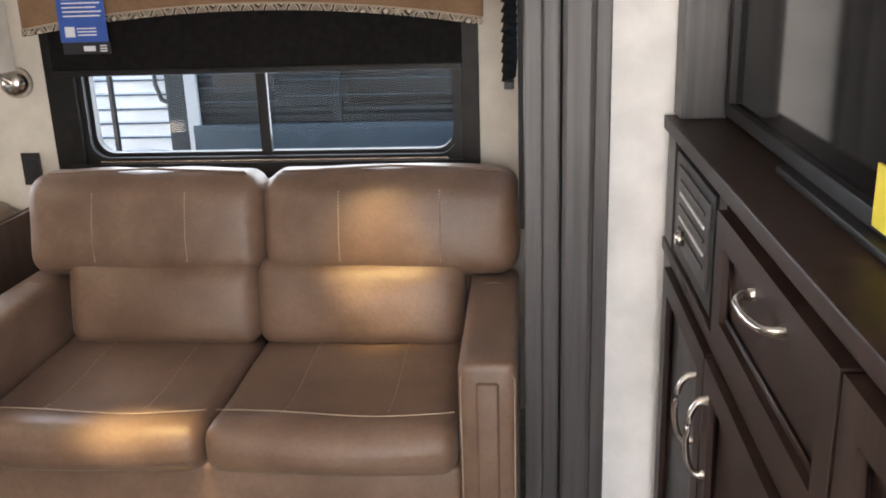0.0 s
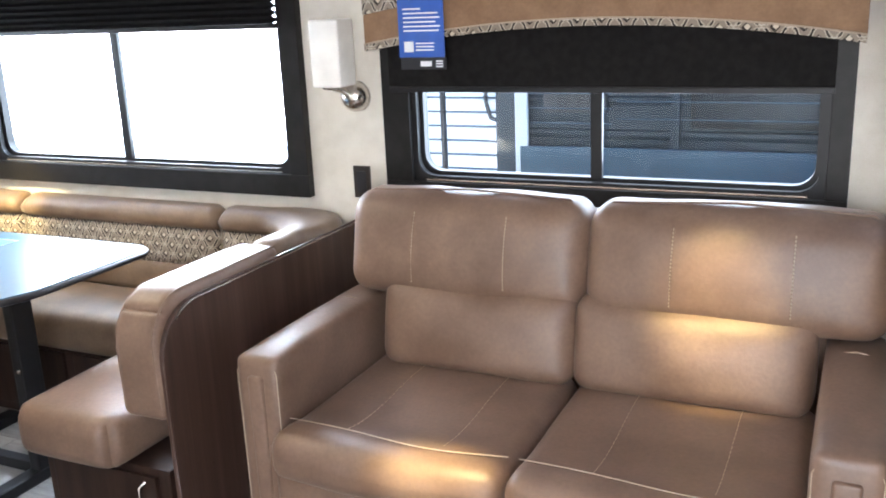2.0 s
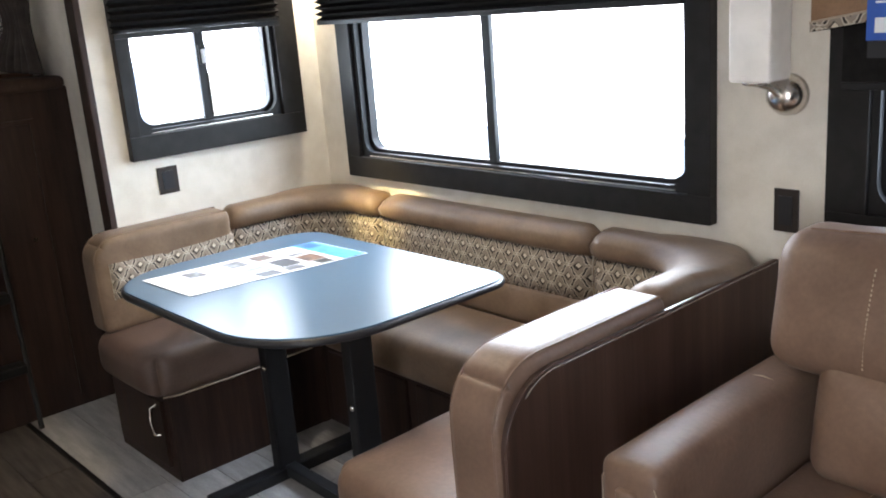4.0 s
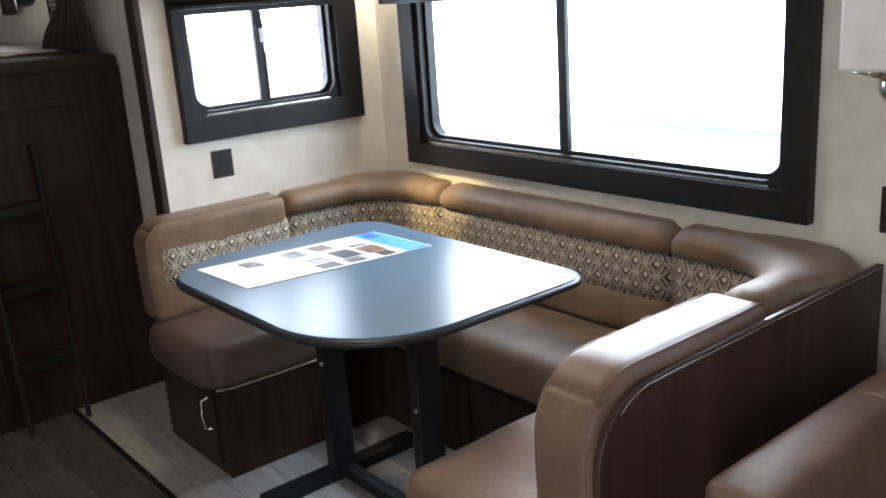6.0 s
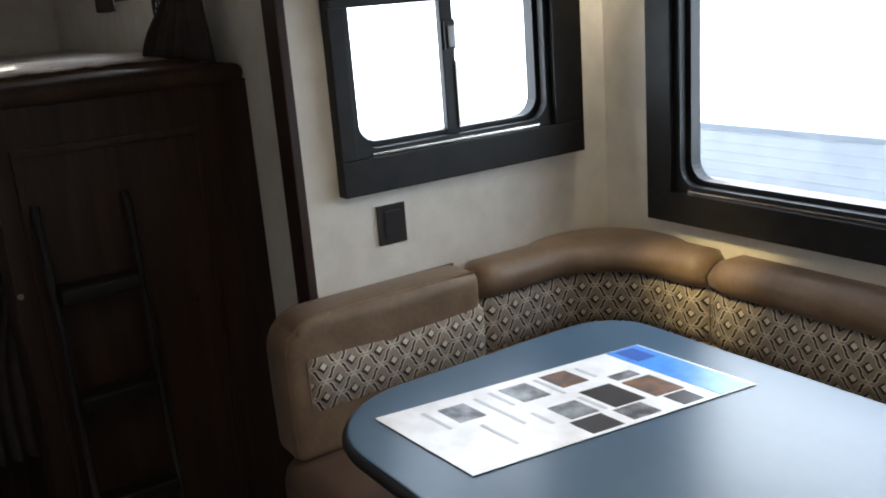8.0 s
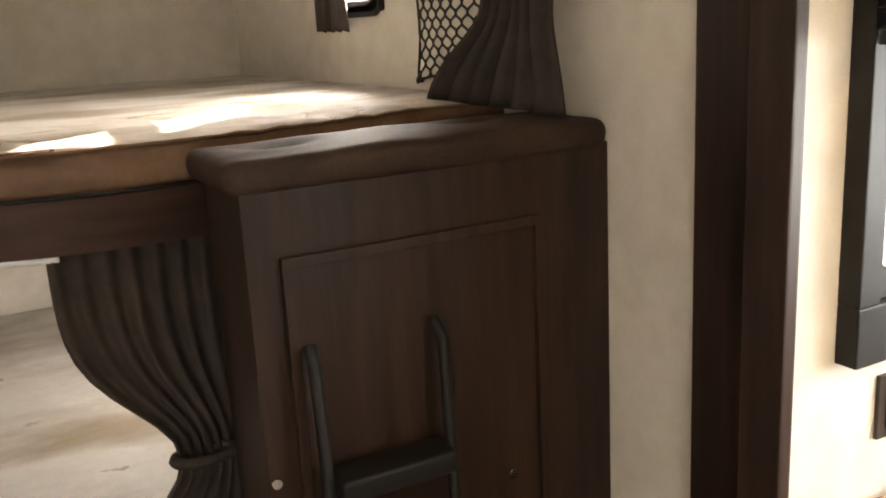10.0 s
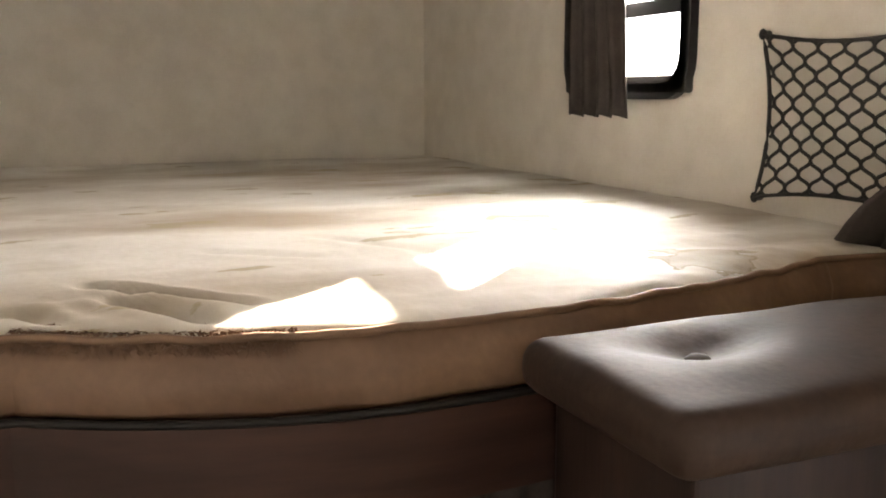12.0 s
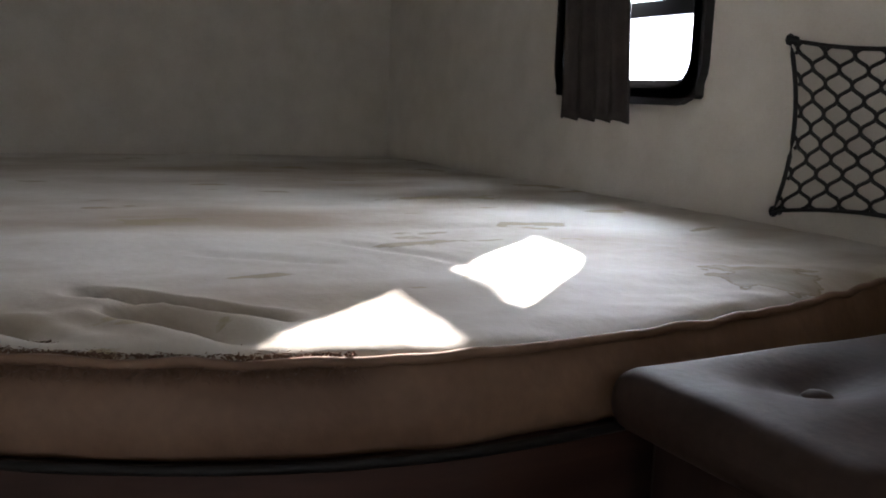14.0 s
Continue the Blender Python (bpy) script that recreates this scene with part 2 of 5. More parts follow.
FLOORWOOD = mat("dark wood vinyl floor", (0.055, 0.045, 0.038), 0.45, color2=(0.12, 0.10, 0.085), scale=4, stretch=(1.2, 10, 1), bump=0.05, fine=0.3)
PALEFLOOR = mat("pale grey wood vinyl floor", (0.33, 0.31, 0.29), 0.5, color2=(0.46, 0.44, 0.41), scale=4, stretch=(1.2, 9, 1), bump=0.05, fine=0.3)
TABLE = mat("grey blue laminate", (0.05, 0.095, 0.145), 0.3, color2=(0.06, 0.108, 0.16), scale=4, fine=0.04, rough_var=0.02, spec=0.28)
MATTRESS = stained("pale worn mattress cover")
BUNKVINYL = mat("tan bunk mattress vinyl", (0.15, 0.083, 0.048), 0.6, color2=(0.225, 0.135, 0.082), scale=6, bump=0.15, bump_scale=90, fine=0.2)
CURTAIN = mat("dark brown curtain cloth", (0.030, 0.023, 0.020), 0.9, color2=(0.05, 0.038, 0.033), scale=20, fine=0.3, bump=0.1)
NET = mat("black elastic cord", (0.012, 0.011, 0.011), 0.7, scale=60)
VALANCE = mat("brown valance cloth", (0.22, 0.125, 0.065), 0.75, color2=(0.28, 0.165, 0.09), scale=10, fine=0.2, bump=0.1)
BLUE = mat("blue printed card", (0.03, 0.10, 0.42), 0.35, scale=20)
SKYBLUE = mat("bright blue print", (0.05, 0.26, 0.75), 0.3, color2=(0.09, 0.36, 0.85), scale=30)
PAPER = mat("white glossy paper", (0.78, 0.79, 0.80), 0.3, scale=20)
INK = mat("black card print", (0.015, 0.015, 0.018), 0.35, scale=20)
SCREEN = mat("black glossy screen", (0.008, 0.008, 0.009), 0.07, scale=10)
YELLOW = mat("yellow sticker", (0.80, 0.66, 0.02), 0.5, scale=20)
SIDING = mat("white ribbed siding", (0.78, 0.79, 0.80), 0.4, scale=5, fine=0.08)
BLUEGREY = mat("blue grey trailer skin", (0.016, 0.027, 0.037), 0.4, color2=(0.024, 0.038, 0.05), scale=3, fine=0.1)
DARKGLASS = mat("dark tinted window", (0.008, 0.011, 0.016), 0.28, scale=10)
BLUESKIN = mat("blue painted panel", (0.036, 0.072, 0.105), 0.35, color2=(0.048, 0.09, 0.125), scale=3, fine=0.1)
GRAVEL = mat("pale gravel yard", (0.42, 0.40, 0.37), 0.9, color2=(0.52, 0.50, 0.46), scale=3, fine=0.5, bump=0.4, bump_scale=40)
GLASS, TINTGLASS = glass("window glass"), glass("smoked window glass", (0.82, 0.87, 0.9))
PALEGREY = mat("pale grey painted metal", (0.50, 0.53, 0.56), 0.4, scale=4)
PHOTO_A = mat("printed photograph brown", (0.25, 0.13, 0.07), 0.3, color2=(0.05, 0.05, 0.06), scale=25)
PHOTO_B = mat("printed photograph grey", (0.30, 0.33, 0.36), 0.3, color2=(0.05, 0.05, 0.06), scale=25)

# ---------------------------------------------------------------- builders


def axis_points(lo, hi, r, n, k=3):
    r = min(r, (hi - lo) * 0.499)
    a = [lo + r * (1 - math.cos(i / k * math.pi / 2)) for i in range(k)] if r > 0 else [lo]
    mid = [lo + r + (hi - lo - 2 * r) * i / n for i in range(n + 1)] if r > 0 else [lo + (hi - lo) * i / n for i in range(1, n)]
    return a + mid + [lo + hi - v for v in reversed(a)]


def rbox(x0, x1, y0, y1, z0, z1, r=0.03, n=4, puff=(0, 0, 0), fn=None, k=3):
    """A rounded block; puff bulges its faces, fn bends its points."""
    bm = bmesh.new()
    ax = [axis_points(x0, x1, r, n, k), axis_points(y0, y1, r, n, k), axis_points(z0, z1, r, n, k)]
    lo, hi = (x0, y0, z0), (x1, y1, z1)
    made = {}

    def vert(i, j, m):
        key = (i, j, m)
        if key not in made:
            p = Vector((ax[0][i], ax[1][j], ax[2][m]))
            q = Vector([min(max(p[c], lo[c] + r), hi[c] - r) if hi[c] - lo[c] > 2 * r else (lo[c] + hi[c]) / 2 for c in range(3)])
            d = p - q
            if r > 0 and d.length > 1e-9:
                big = max(abs(c) for c in d)
                p = q + d.normalized() * (r if big > r * 0.98 else max(big, min(r, d.length)))
            u = [2 * (p[c] - lo[c]) / (hi[c] - lo[c]) - 1 for c in range(3)]
            w = [max(0.0, 1 - t * t) for t in u]
            s = Vector((u[0] * puff[0] * w[1] * w[2], u[1] * puff[1] * w[0] * w[2], u[2] * puff[2] * w[0] * w[1]))
            p = p + s
            made[key] = bm.verts.new(fn(p, *u) if fn else p)
        return made[key]

    N = [len(a) - 1 for a in ax]
    for i in range(N[0]):
        for j in range(N[1]):
            bm.faces.new((vert(i, j, 0), vert(i, j + 1, 0), vert(i + 1, j + 1, 0), vert(i + 1, j, 0)))
            bm.faces.new((vert(i, j, N[2]), vert(i + 1, j, N[2]), vert(i + 1, j + 1, N[2]), vert(i, j + 1, N[2])))
    for i in range(N[0]):
        for m in range(N[2]):
            bm.faces.new((vert(i, 0, m), vert(i + 1, 0, m), vert(i + 1, 0, m + 1), vert(i, 0, m + 1)))
            bm.faces.new((vert(i, N[1], m), vert(i, N[1], m + 1), vert(i + 1, N[1], m + 1), vert(i + 1, N[1], m)))
    for j in range(N[1]):
        for m in range(N[2]):
            bm.faces.new((vert(0, j, m), vert(0, j, m + 1), vert(0, j + 1, m + 1), vert(0, j + 1, m)))
            bm.faces.new((vert(N[0], j, m), vert(N[0], j + 1, m), vert(N[0], j + 1, m + 1), vert(N[0], j, m + 1)))
    for f in bm.faces:
        f.smooth = True
    return bm


def box(x0, x1, y0, y1, z0, z1, bev=0.003):
    bm = bmesh.new()
    x0, x1, y0, y1, z0, z1 = min(x0, x1), max(x0, x1), min(y0, y1), max(y0, y1), min(z0, z1), max(z0, z1)
    bmesh.ops.create_cube(bm, size=1)
    for v in bm.verts:
        v.co = Vector(((x0 + x1) / 2 + v.co.x * (x1 - x0), (y0 + y1) / 2 + v.co.y * (y1 - y0), (z0 + z1) / 2 + v.co.z * (z1 - z0)))
    if bev:
        bmesh.ops.bevel(bm, geom=list(bm.edges), offset=min(bev, (x1 - x0) / 3, (y1 - y0) / 3, (z1 - z0) / 3), segments=2, affect="EDGES", profile=0.7)
    return bm


def merge(*bms):
    out = bmesh.new()
    for b in bms:
        me = bpy.data.meshes.new("t")
        b.to_mesh(me)
        out.from_mesh(me)
        bpy.data.meshes.remove(me)
        b.free()
    return out


def moved(bm, m):
    bmesh.ops.transform(bm, matrix=m, verts=bm.verts)
    return bm


def tube(pts, r, sides=6, closed=False, smooth=True):
    """A round bar along points."""
    bm = bmesh.new()
    pts = [Vector(p) for p in pts]
    rings = []
    n = len(pts)
    for i, p in enumerate(pts):
        a = pts[(i - 1) % n] if closed or i else p
        c = pts[(i + 1) % n] if closed or i < n - 1 else p
        t = (c - a).normalized()
        s = t.cross(Vector((0, 0, 1)))
        if s.length < 0.1:
            s = t.cross(Vector((1, 0, 0)))
        s.normalize()
        o = s.cross(t)
        rr = r[i] if isinstance(r, (list, tuple)) else r
        rings.append([bm.verts.new(p + rr * (math.cos(w) * s + math.sin(w) * o)) for w in [2 * math.pi * k / sides for k in range(sides)]])
    for i in range(n if closed else n - 1):
        a, c = rings[i], rings[(i + 1) % n]
        for k in range(sides):
            f = bm.faces.new((a[k], a[(k + 1) % sides], c[(k + 1) % sides], c[k]))
            f.smooth = smooth
    if not closed:
        bm.faces.new(rings[0])
        bm.faces.new(list(reversed(rings[-1])))
    return bm


def lathe(prof, at, axis="z", sides=20):
    """Turned shape from (radius, height) pairs."""
    bm = bmesh.new()
    rings = []
    for r, h in prof:
        rings.append([bm.verts.new((r * math.cos(2 * math.pi * k / sides), r * math.sin(2 * math.pi * k / sides), h)) for k in range(sides)])
    for a, c in zip(rings, rings[1:]):
        for k in range(sides):
            bm.faces.new((a[k], a[(k + 1) % sides], c[(k + 1) % sides], c[k])).smooth = True
    bm.faces.new(list(reversed(rings[0])))
    bm.faces.new(rings[-1])
    turn = {"z": Matrix(), "y": Matrix.Rotation(radians(90), 4, "X"), "-x": Matrix.Rotation(radians(-90), 4, "Y")}[axis]
    return moved(bm, Matrix.Translation(at) @ turn)


def slab(outline, z0, z1, bev=0.0):
    """A plate with an outline in plan."""
    bm = bmesh.new()
    a = [bm.verts.new((x, y, z0)) for x, y in outline]
    c = [bm.verts.new((x, y, z1)) for x, y in outline]
    n = len(outline)
    bm.faces.new(list(reversed(a)))
    bm.faces.new(c)
    for i in range(n):
        bm.faces.new((a[i], a[(i + 1) % n], c[(i + 1) % n], c[i]))
    bmesh.ops.recalc_face_normals(bm, faces=bm.faces)
    if bev:
        es = [e for e in bm.edges if abs(e.verts[0].co.z - e.verts[1].co.z) < 1e-6]
        bmesh.ops.bevel(bm, geom=es, offset=bev, segments=2, affect="EDGES", profile=0.7)
    return bm


def round_rect(x0, x1, y0, y1, radii, n=8):
    """Outline with its own radius at each corner: (x0,y0), (x1,y0), (x1,y1), (x0,y1)."""
    pts = []
    for (cx, cy, sx, sy, a0), r in zip(((x0, y0, 1, 1, 180), (x1, y0, -1, 1, 270), (x1, y1, -1, -1, 0), (x0, y1, 1, -1, 90)), radii):
        for i in range(n + 1):
            a = radians(a0 + 90 * i / n)
            pts.append((cx + sx * r + r * math.cos(a), cy + sy * r + r * math.sin(a)))
    return pts


ROOTS = {}


def root(name, at, label, category, group="", kind=""):
    ob = new(name)
    ob.location = at
    ROOTS[ob] = Vector(at)
    ob.empty_display_size = 0.1
    return tagged(ob, label, category, group, kind)


def finish(ob, bm, material, at):
    for v in bm.verts:
        v.co -= at
    bm.normal_update()
    bm.to_mesh(ob.data)
    bm.free()
    for m in material if isinstance(material, (list, tuple)) else (material,):
        ob.data.materials.append(m)
    return ob


def part(name, bm, material, parent, label=""):
    ob = new(name, bpy.data.meshes.new(name))
    ob.parent = parent
    ROOTS[ob] = ROOTS[parent]
    finish(ob, bm, material, ROOTS[parent])
    return tagged(ob, label)


def thing(name, bm, material, label, category, group="", kind=""):
    ob = new(name, bpy.data.meshes.new(name))
    lo = Vector([min(v.co[c] for v in bm.verts) for c in range(3)])
    hi = Vector([max(v.co[c] for v in bm.verts) for c in range(3)])
    at = Vector(((lo.x + hi.x) / 2, (lo.y + hi.y) / 2, lo.z))
    ob.location = at
    ROOTS[ob] = at
    finish(ob, bm, material, at)
    return tagged(ob, label, category, group, kind)


def structure(name, bm, material, label, category="wall"):
    return thing(name, bm, material, label, category, kind="structure")


def wall_with_hole(axis, face, depth, a0, a1, z0, z1, holes):
    """A wall across x or y with rectangular holes, as butted blocks. face: inner plane, depth: signed thickness."""
    cuts = sorted(holes)
    bms = []

    def blk(p, q, u, v):
        if q - p < 1e-4 or v - u < 1e-4:
            return
        f0, f1 = face, face + depth
        bms.append(box(p, q, f0, f1, u, v, 0) if axis == "y" else box(f0, f1, p, q, u, v, 0))

    x = a0
    for h0, h1, hz0, hz1 in cuts:
        blk(x, h0, z0, z1)
        blk(h0, h1, z0, hz0)
        blk(h0, h1, hz1, z1)
        x = h1
    blk(x, a1, z0, z1)
    bm = merge(*bms)
    bmesh.ops.remove_doubles(bm, verts=bm.verts, dist=1e-5)
    return bm


def ring_frame(axis, face, depth, o, i, ro, ri, n=6):
    """A window ring between two rounded rectangles o, i = (a0, a1, z0, z1), depth thick from face."""
    bm = bmesh.new()
    A = round_rect(*o, [ro] * 4, n)
    B = round_rect(*i, [ri] * 4, n)
    put = (lambda a, z, d: (a, face + d, z)) if axis == "y" else (lambda a, z, d: (face + d, a, z))
    rows = [[bm.verts.new(put(a, z, d)) for a, z in P] for P, d in ((A, 0), (A, depth), (B, depth), (B, 0))]
    m = len(A)
    for q in range(4):
        r0, r1 = rows[q], rows[(q + 1) % 4]
        for k in range(m):
            bm.faces.new((r0[k], r0[(k + 1) % m], r1[(k + 1) % m], r1[k]))
    bmesh.ops.recalc_face_normals(bm, faces=bm.faces)
    return bm

# ---------------------------------------------------------------- shell of the trailer
BIG, SMALL, SOFAW, RIGHTW, BUNKW = (-3.15, -1.656, 0.918, 1.62), (1.672, 2.279, 1.102, 1.62), (-1.176, 0.114, 0.918, 1.55), (1.76, 2.20, 0.95, 1.55), (-5.16, -4.752, 1.53, 1.86)
LOWW = (-5.16, -4.752, 0.78, 1.05)
structure("wall_slide", wall_with_hole("y", W, T, XL - T, XR + T, 0, SLIDE_CEIL, [BIG, SOFAW]), WALLPAPER, "cream vinyl wallboard wall of the slide-out")
structure("wall_slide_end", wall_with_hole("x", XL, -T, 1.55, W, 0, SLIDE_CEIL, [SMALL]), WALLPAPER, "cream wallboard end wall beside the dinette")
structure("wall_slide_right", wall_with_hole("x", XR, T, 1.66, W, 0, SLIDE_CEIL, [RIGHTW]), WALLPAPER, "cream wallboard end wall beside the sofa")
structure("wall_side_rear", merge(wall_with_hole("y", S, T, BX, -3.65, 1.2, CEIL, [(BUNKW[0] + 0.014, BUNKW[1] - 0.014, BUNKW[2] + 0.014, BUNKW[3] - 0.014)]), wall_with_hole("y", S, T, BX, -3.65, 0, 1.2, [LOWW])), WALLPAPER, "cream wallboard side wall by the bunks")
structure("wall_side_front", wall_with_hole("y", S, T, 0.505, RX, 0, CEIL, []), WHITE, "white wallboard side wall beside the television cabinet")
structure("wall_rear", box(BX - T, BX, KY, S + T, 0, CEIL, 0), WALLPAPER, "cream wallboard rear wall behind the bunks")
structure("wall_front", box(RX, RX + T, KY, S + T, 0, CEIL, 0), WALLPAPER, "cream wallboard front wall")
structure("wall_kitchen", wall_with_hole("y", KY, -T, BX - T, RX + T, 0, CEIL, [(0.13, 0.83, 0.03, 1.93)]), WALLPAPER, "cream wallboard kitchen side wall")
structure("wall_bunk_partition", box(BX, -4.42, -0.12, -0.07, 0, CEIL, 0), WALLPAPER, "cream wallboard partition beside the bunks")
structure("ceiling", box(BX - T, RX + T, KY - T, S + T, CEIL, CEIL + T, 0), WHITE, "white panelled ceiling", "ceiling")
structure("ceiling_slide", box(XL - T, XR + T, S - 0.02, W + T, SLIDE_CEIL, SLIDE_CEIL + 0.04, 0), WHITE, "white ceiling of the slide-out", "ceiling")
structure("header_slide", box(-3.67, 0.505, S - 0.03, S + T, SLIDE_CEIL - 0.02, CEIL, 0), GREYWOOD, "woodgrain header over the slide-out opening", "trim")
floor = structure("floor", box(BX - T, RX + T, KY - T, 1.25, -0.06, -0.004, 0), FLOORWOOD, "dark wood-look vinyl floor", "floor")
slide_floor = structure("floor_slide", box(-3.93, XR + T, 1.25, W + T, -0.05, 0.0, 0), PALEFLOOR, "pale grey wood-look vinyl floor of the slide-out", "floor")
structure("floor_rear", box(BX - T, -3.93, 1.25, S + T, -0.06, -0.004, 0), FLOORWOOD, "dark wood-look vinyl floor under the bunks", "floor")
structure("trim_slide_floor", box(-3.93, XR, 1.24, 1.256, -0.03, 0.005, 0.002), FRAME, "dark metal edge strip of the slide-out floor", "trim")

# slide jambs
structure("trim_jamb_left", merge(box(-3.65, -3.50, 1.60, 1.66, 0, SLIDE_CEIL, 0.004), box(-3.50, XL - T - 0.002, 1.56, 1.66, 0, SLIDE_CEIL, 0.004), box(-3.48, XL + 0.008, 1.525, 1.548, 0, SLIDE_CEIL, 0.004)), DARKWOOD, "dark woodgrain jamb of the slide-out", "trim")
structure("trim_jamb_right", merge(box(0.312, 0.352, 1.52, 1.66, 0, SLIDE_CEIL, 0.004), box(0.352, 0.392, 1.535, 1.66, 0, SLIDE_CEIL, 0.006), box(0.396, 0.47, 1.55, 1.66, 0, SLIDE_CEIL, 0.012), box(0.47, 0.505, 1.56, 1.66, 0, SLIDE_CEIL, 0.004)), GREYWOOD, "grey-brown woodgrain jamb boards of the slide-out", "trim")

# ---------------------------------------------------------------- windows


def window(name, axis, face, out, rect, trim, pane_r, mull, label, tint, lower=False, trim_w=0.085, proud=0.035):
    """A sliding trailer window: moulding, black frame, centre bar, panes. out: +1 or -1, the way to the outside."""
    a0, a1, z0, z1 = rect
    at = ((a0 + a1) / 2, face, z0) if axis == "y" else (face, (a0 + a1) / 2, z0)
    r = root(name, at, label, "window", kind="structure")

    def blk(p, q, u, v, d0, d1, bev=0.003):
        e, f = face + out * d0, face + out * d1
        return box(p, q, e, f, u, v, bev) if axis == "y" else box(e, f, p, q, u, v, bev)

    if trim_w:
        t0, t1, tz0, tz1 = trim
        part("moulding", merge(blk(t0, t1, tz0, z0 + 0.004, -proud, 0.0), blk(t0, a0 + 0.004, z0 + 0.004, tz1, -proud, 0.0), blk(a1 - 0.004, t1, z0 + 0.004, tz1, -proud, 0.0),
                               blk(t0, t1, tz1, tz1 + 0.05, -proud, 0.0)), FRAME, r)
    part("frame", merge(ring_frame(axis, face + out * 0.004, -out * 0.022, (a0 + 0.002, a1 - 0.002, z0 + 0.002, z1), (a0 + 0.022, a1 - 0.022, z0 + 0.022, z1 - 0.02), 0.008, pane_r),
                        ring_frame(axis, face + out * 0.045, -out * 0.035, (a0 + 0.004, a1 - 0.004, z0 + 0.004, z1), (a0 + 0.034, a1 - 0.034, z0 + 0.034, z1 - 0.03), 0.01, pane_r)), RUBBER, r)
    if not lower:
        part("mullion", blk(mull - 0.018, mull + 0.018, z0 + 0.03, z1 - 0.03, -0.004, 0.016), RUBBER, r)
        part("track", blk(a0 + 0.05, a1 - 0.05, z0 + 0.006, z0 + 0.012, -0.022, -0.016, 0.001), CHROME, r, "thin metal track edge")
    for p, q, d in ((a0 + 0.03, mull, 0.030), (mull, a1 - 0.03, 0.036)):
        g = part("pane", blk(p, q, z0 + 0.03, z1 - 0.02, d, d + 0.003, 0), tint, r)
        g.visible_shadow = False
    return r


window("window_1", "y", W, 1, BIG, (-3.228, -1.587, 0.842, 1.66), 0.05, -2.44, "wide sliding window with dark moulding over the dinette", GLASS)
window("window_2", "x", XL, -1, SMALL, (1.634, 2.372, 1.022, 1.66), 0.05, 1.968, "small sliding window with dark moulding at the dinette end", GLASS)
window("window_3", "y", W, 1, SOFAW, (-1.271, 0.168, 0.84, 1.60), 0.06, -0.55, "wide sliding window with dark moulding behind the sofa", TINTGLASS)
window("window_4", "x", XR, 1, RIGHTW, (1.71, 2.25, 0.90, 1.60), 0.04, 1.98, "narrow window with dark moulding beside the sofa", TINTGLASS, proud=0.02)
window("window_5", "y", S, 1, BUNKW, None, 0.05, -4.95, "small bunk window with rounded black frame", GLASS, lower=True, trim_w=0)
ew = [o for o in scene.objects if o.name.startswith("window_2")][0]
lt = part("latch", box(XL + 0.004, XL + 0.014, 1.955, 1.985, 1.33, 1.40, 0.003), RUBBER, ew, "sliding pane latch")
part("latch_pull", box(XL + 0.014, XL + 0.022, 1.962, 1.978, 1.335, 1.385, 0.003), PALEGREY, lt, "pale grey pull")
part("pane_handle", box(XL + 0.002, XL + 0.010, 1.981, 1.99, 1.14, 1.30, 0.002), CHROME, ew, "metal pane edge")
bw = [o for o in scene.objects if o.name.startswith("window_5")][0]
part("crossbar", box(BUNKW[0] + 0.03, BUNKW[1] - 0.03, S - 0.012, S + 0.03, 1.672, 1.700), RUBBER, bw)
part("trim_ring", ring_frame("y", S + 0.002, -0.02, (BUNKW[0] - 0.008, BUNKW[1] + 0.006, BUNKW[2] - 0.010, BUNKW[3] + 0.02), (BUNKW[0] + 0.02, BUNKW[1] - 0.02, BUNKW[2] + 0.02, BUNKW[3] - 0.02), 0.07, 0.05), RUBBER, bw)


def pleated(axis, face, a0, a1, z0, z1, step=0.022, depth=0.018):
    """An accordion shade with a bottom rail."""
    bm = bmesh.new()
    n = max(2, int((z1 - z0) / step))
    rows = []
    for i in range(2 * n + 1):
        z = z1 - (z1 - z0) * i / (2 * n)
        d = face + (depth if i % 2 else -depth)
        rows.append([bm.verts.new((a, d, z) if axis == "y" else (d, a, z)) for a in (a0, a1)])
    for p, q in zip(rows, rows[1:]):
        bm.faces.new((p[0], p[1], q[1], q[0]))
    return bm


def shade(axis, face, out, a0, a1, z0, z1, label, flat=False):
    at = ((a0 + a1) / 2, face, z0) if axis == "y" else (face, (a0 + a1) / 2, z0)
    r = root("roller_shade" if flat else "pleated_shade", at, label, "window shade")
    f = face - out * 0.03
    if flat:
        b = box(a0, a1, f - 0.002, f + 0.002, z0 + 0.012, z1, 0)
        rl = box(a0, a1, f - 0.008, f + 0.008, z0 - 0.006, z0 + 0.012, 0.004)
    else:
        b = pleated(axis, f, a0, a1, z0 + 0.012, z1)
        rl = box(a0, a1, f - 0.012, f + 0.012, z0 - 0.006, z0 + 0.012) if axis == "y" else box(f - 0.012, f + 0.012, a0, a1, z0 - 0.006, z0 + 0.012)
    part("pleats" if not flat else "blind", b, SHADE, r)
    part("bottom_rail", rl, RUBBER, r)
    return r


shade("y", W - 0.03, 1, -3.29, -1.65, 1.440, 1.66, "black pleated shade, partly lowered, above the dinette window")
shade("x", XL + 0.03, -1, 1.62, 2.28, 1.452, 1.66, "black pleated shade folded up over the end window")
shade("y", W - 0.012, 1, -1.235, 0.117, 1.225, 1.58, "black roller blind lowered over the upper half of the sofa window", flat=True)
shade("x", XR - 0.012, 1, 1.74, 2.26, 1.25, 1.474, "black pleated shade, half lowered, beside the sofa")


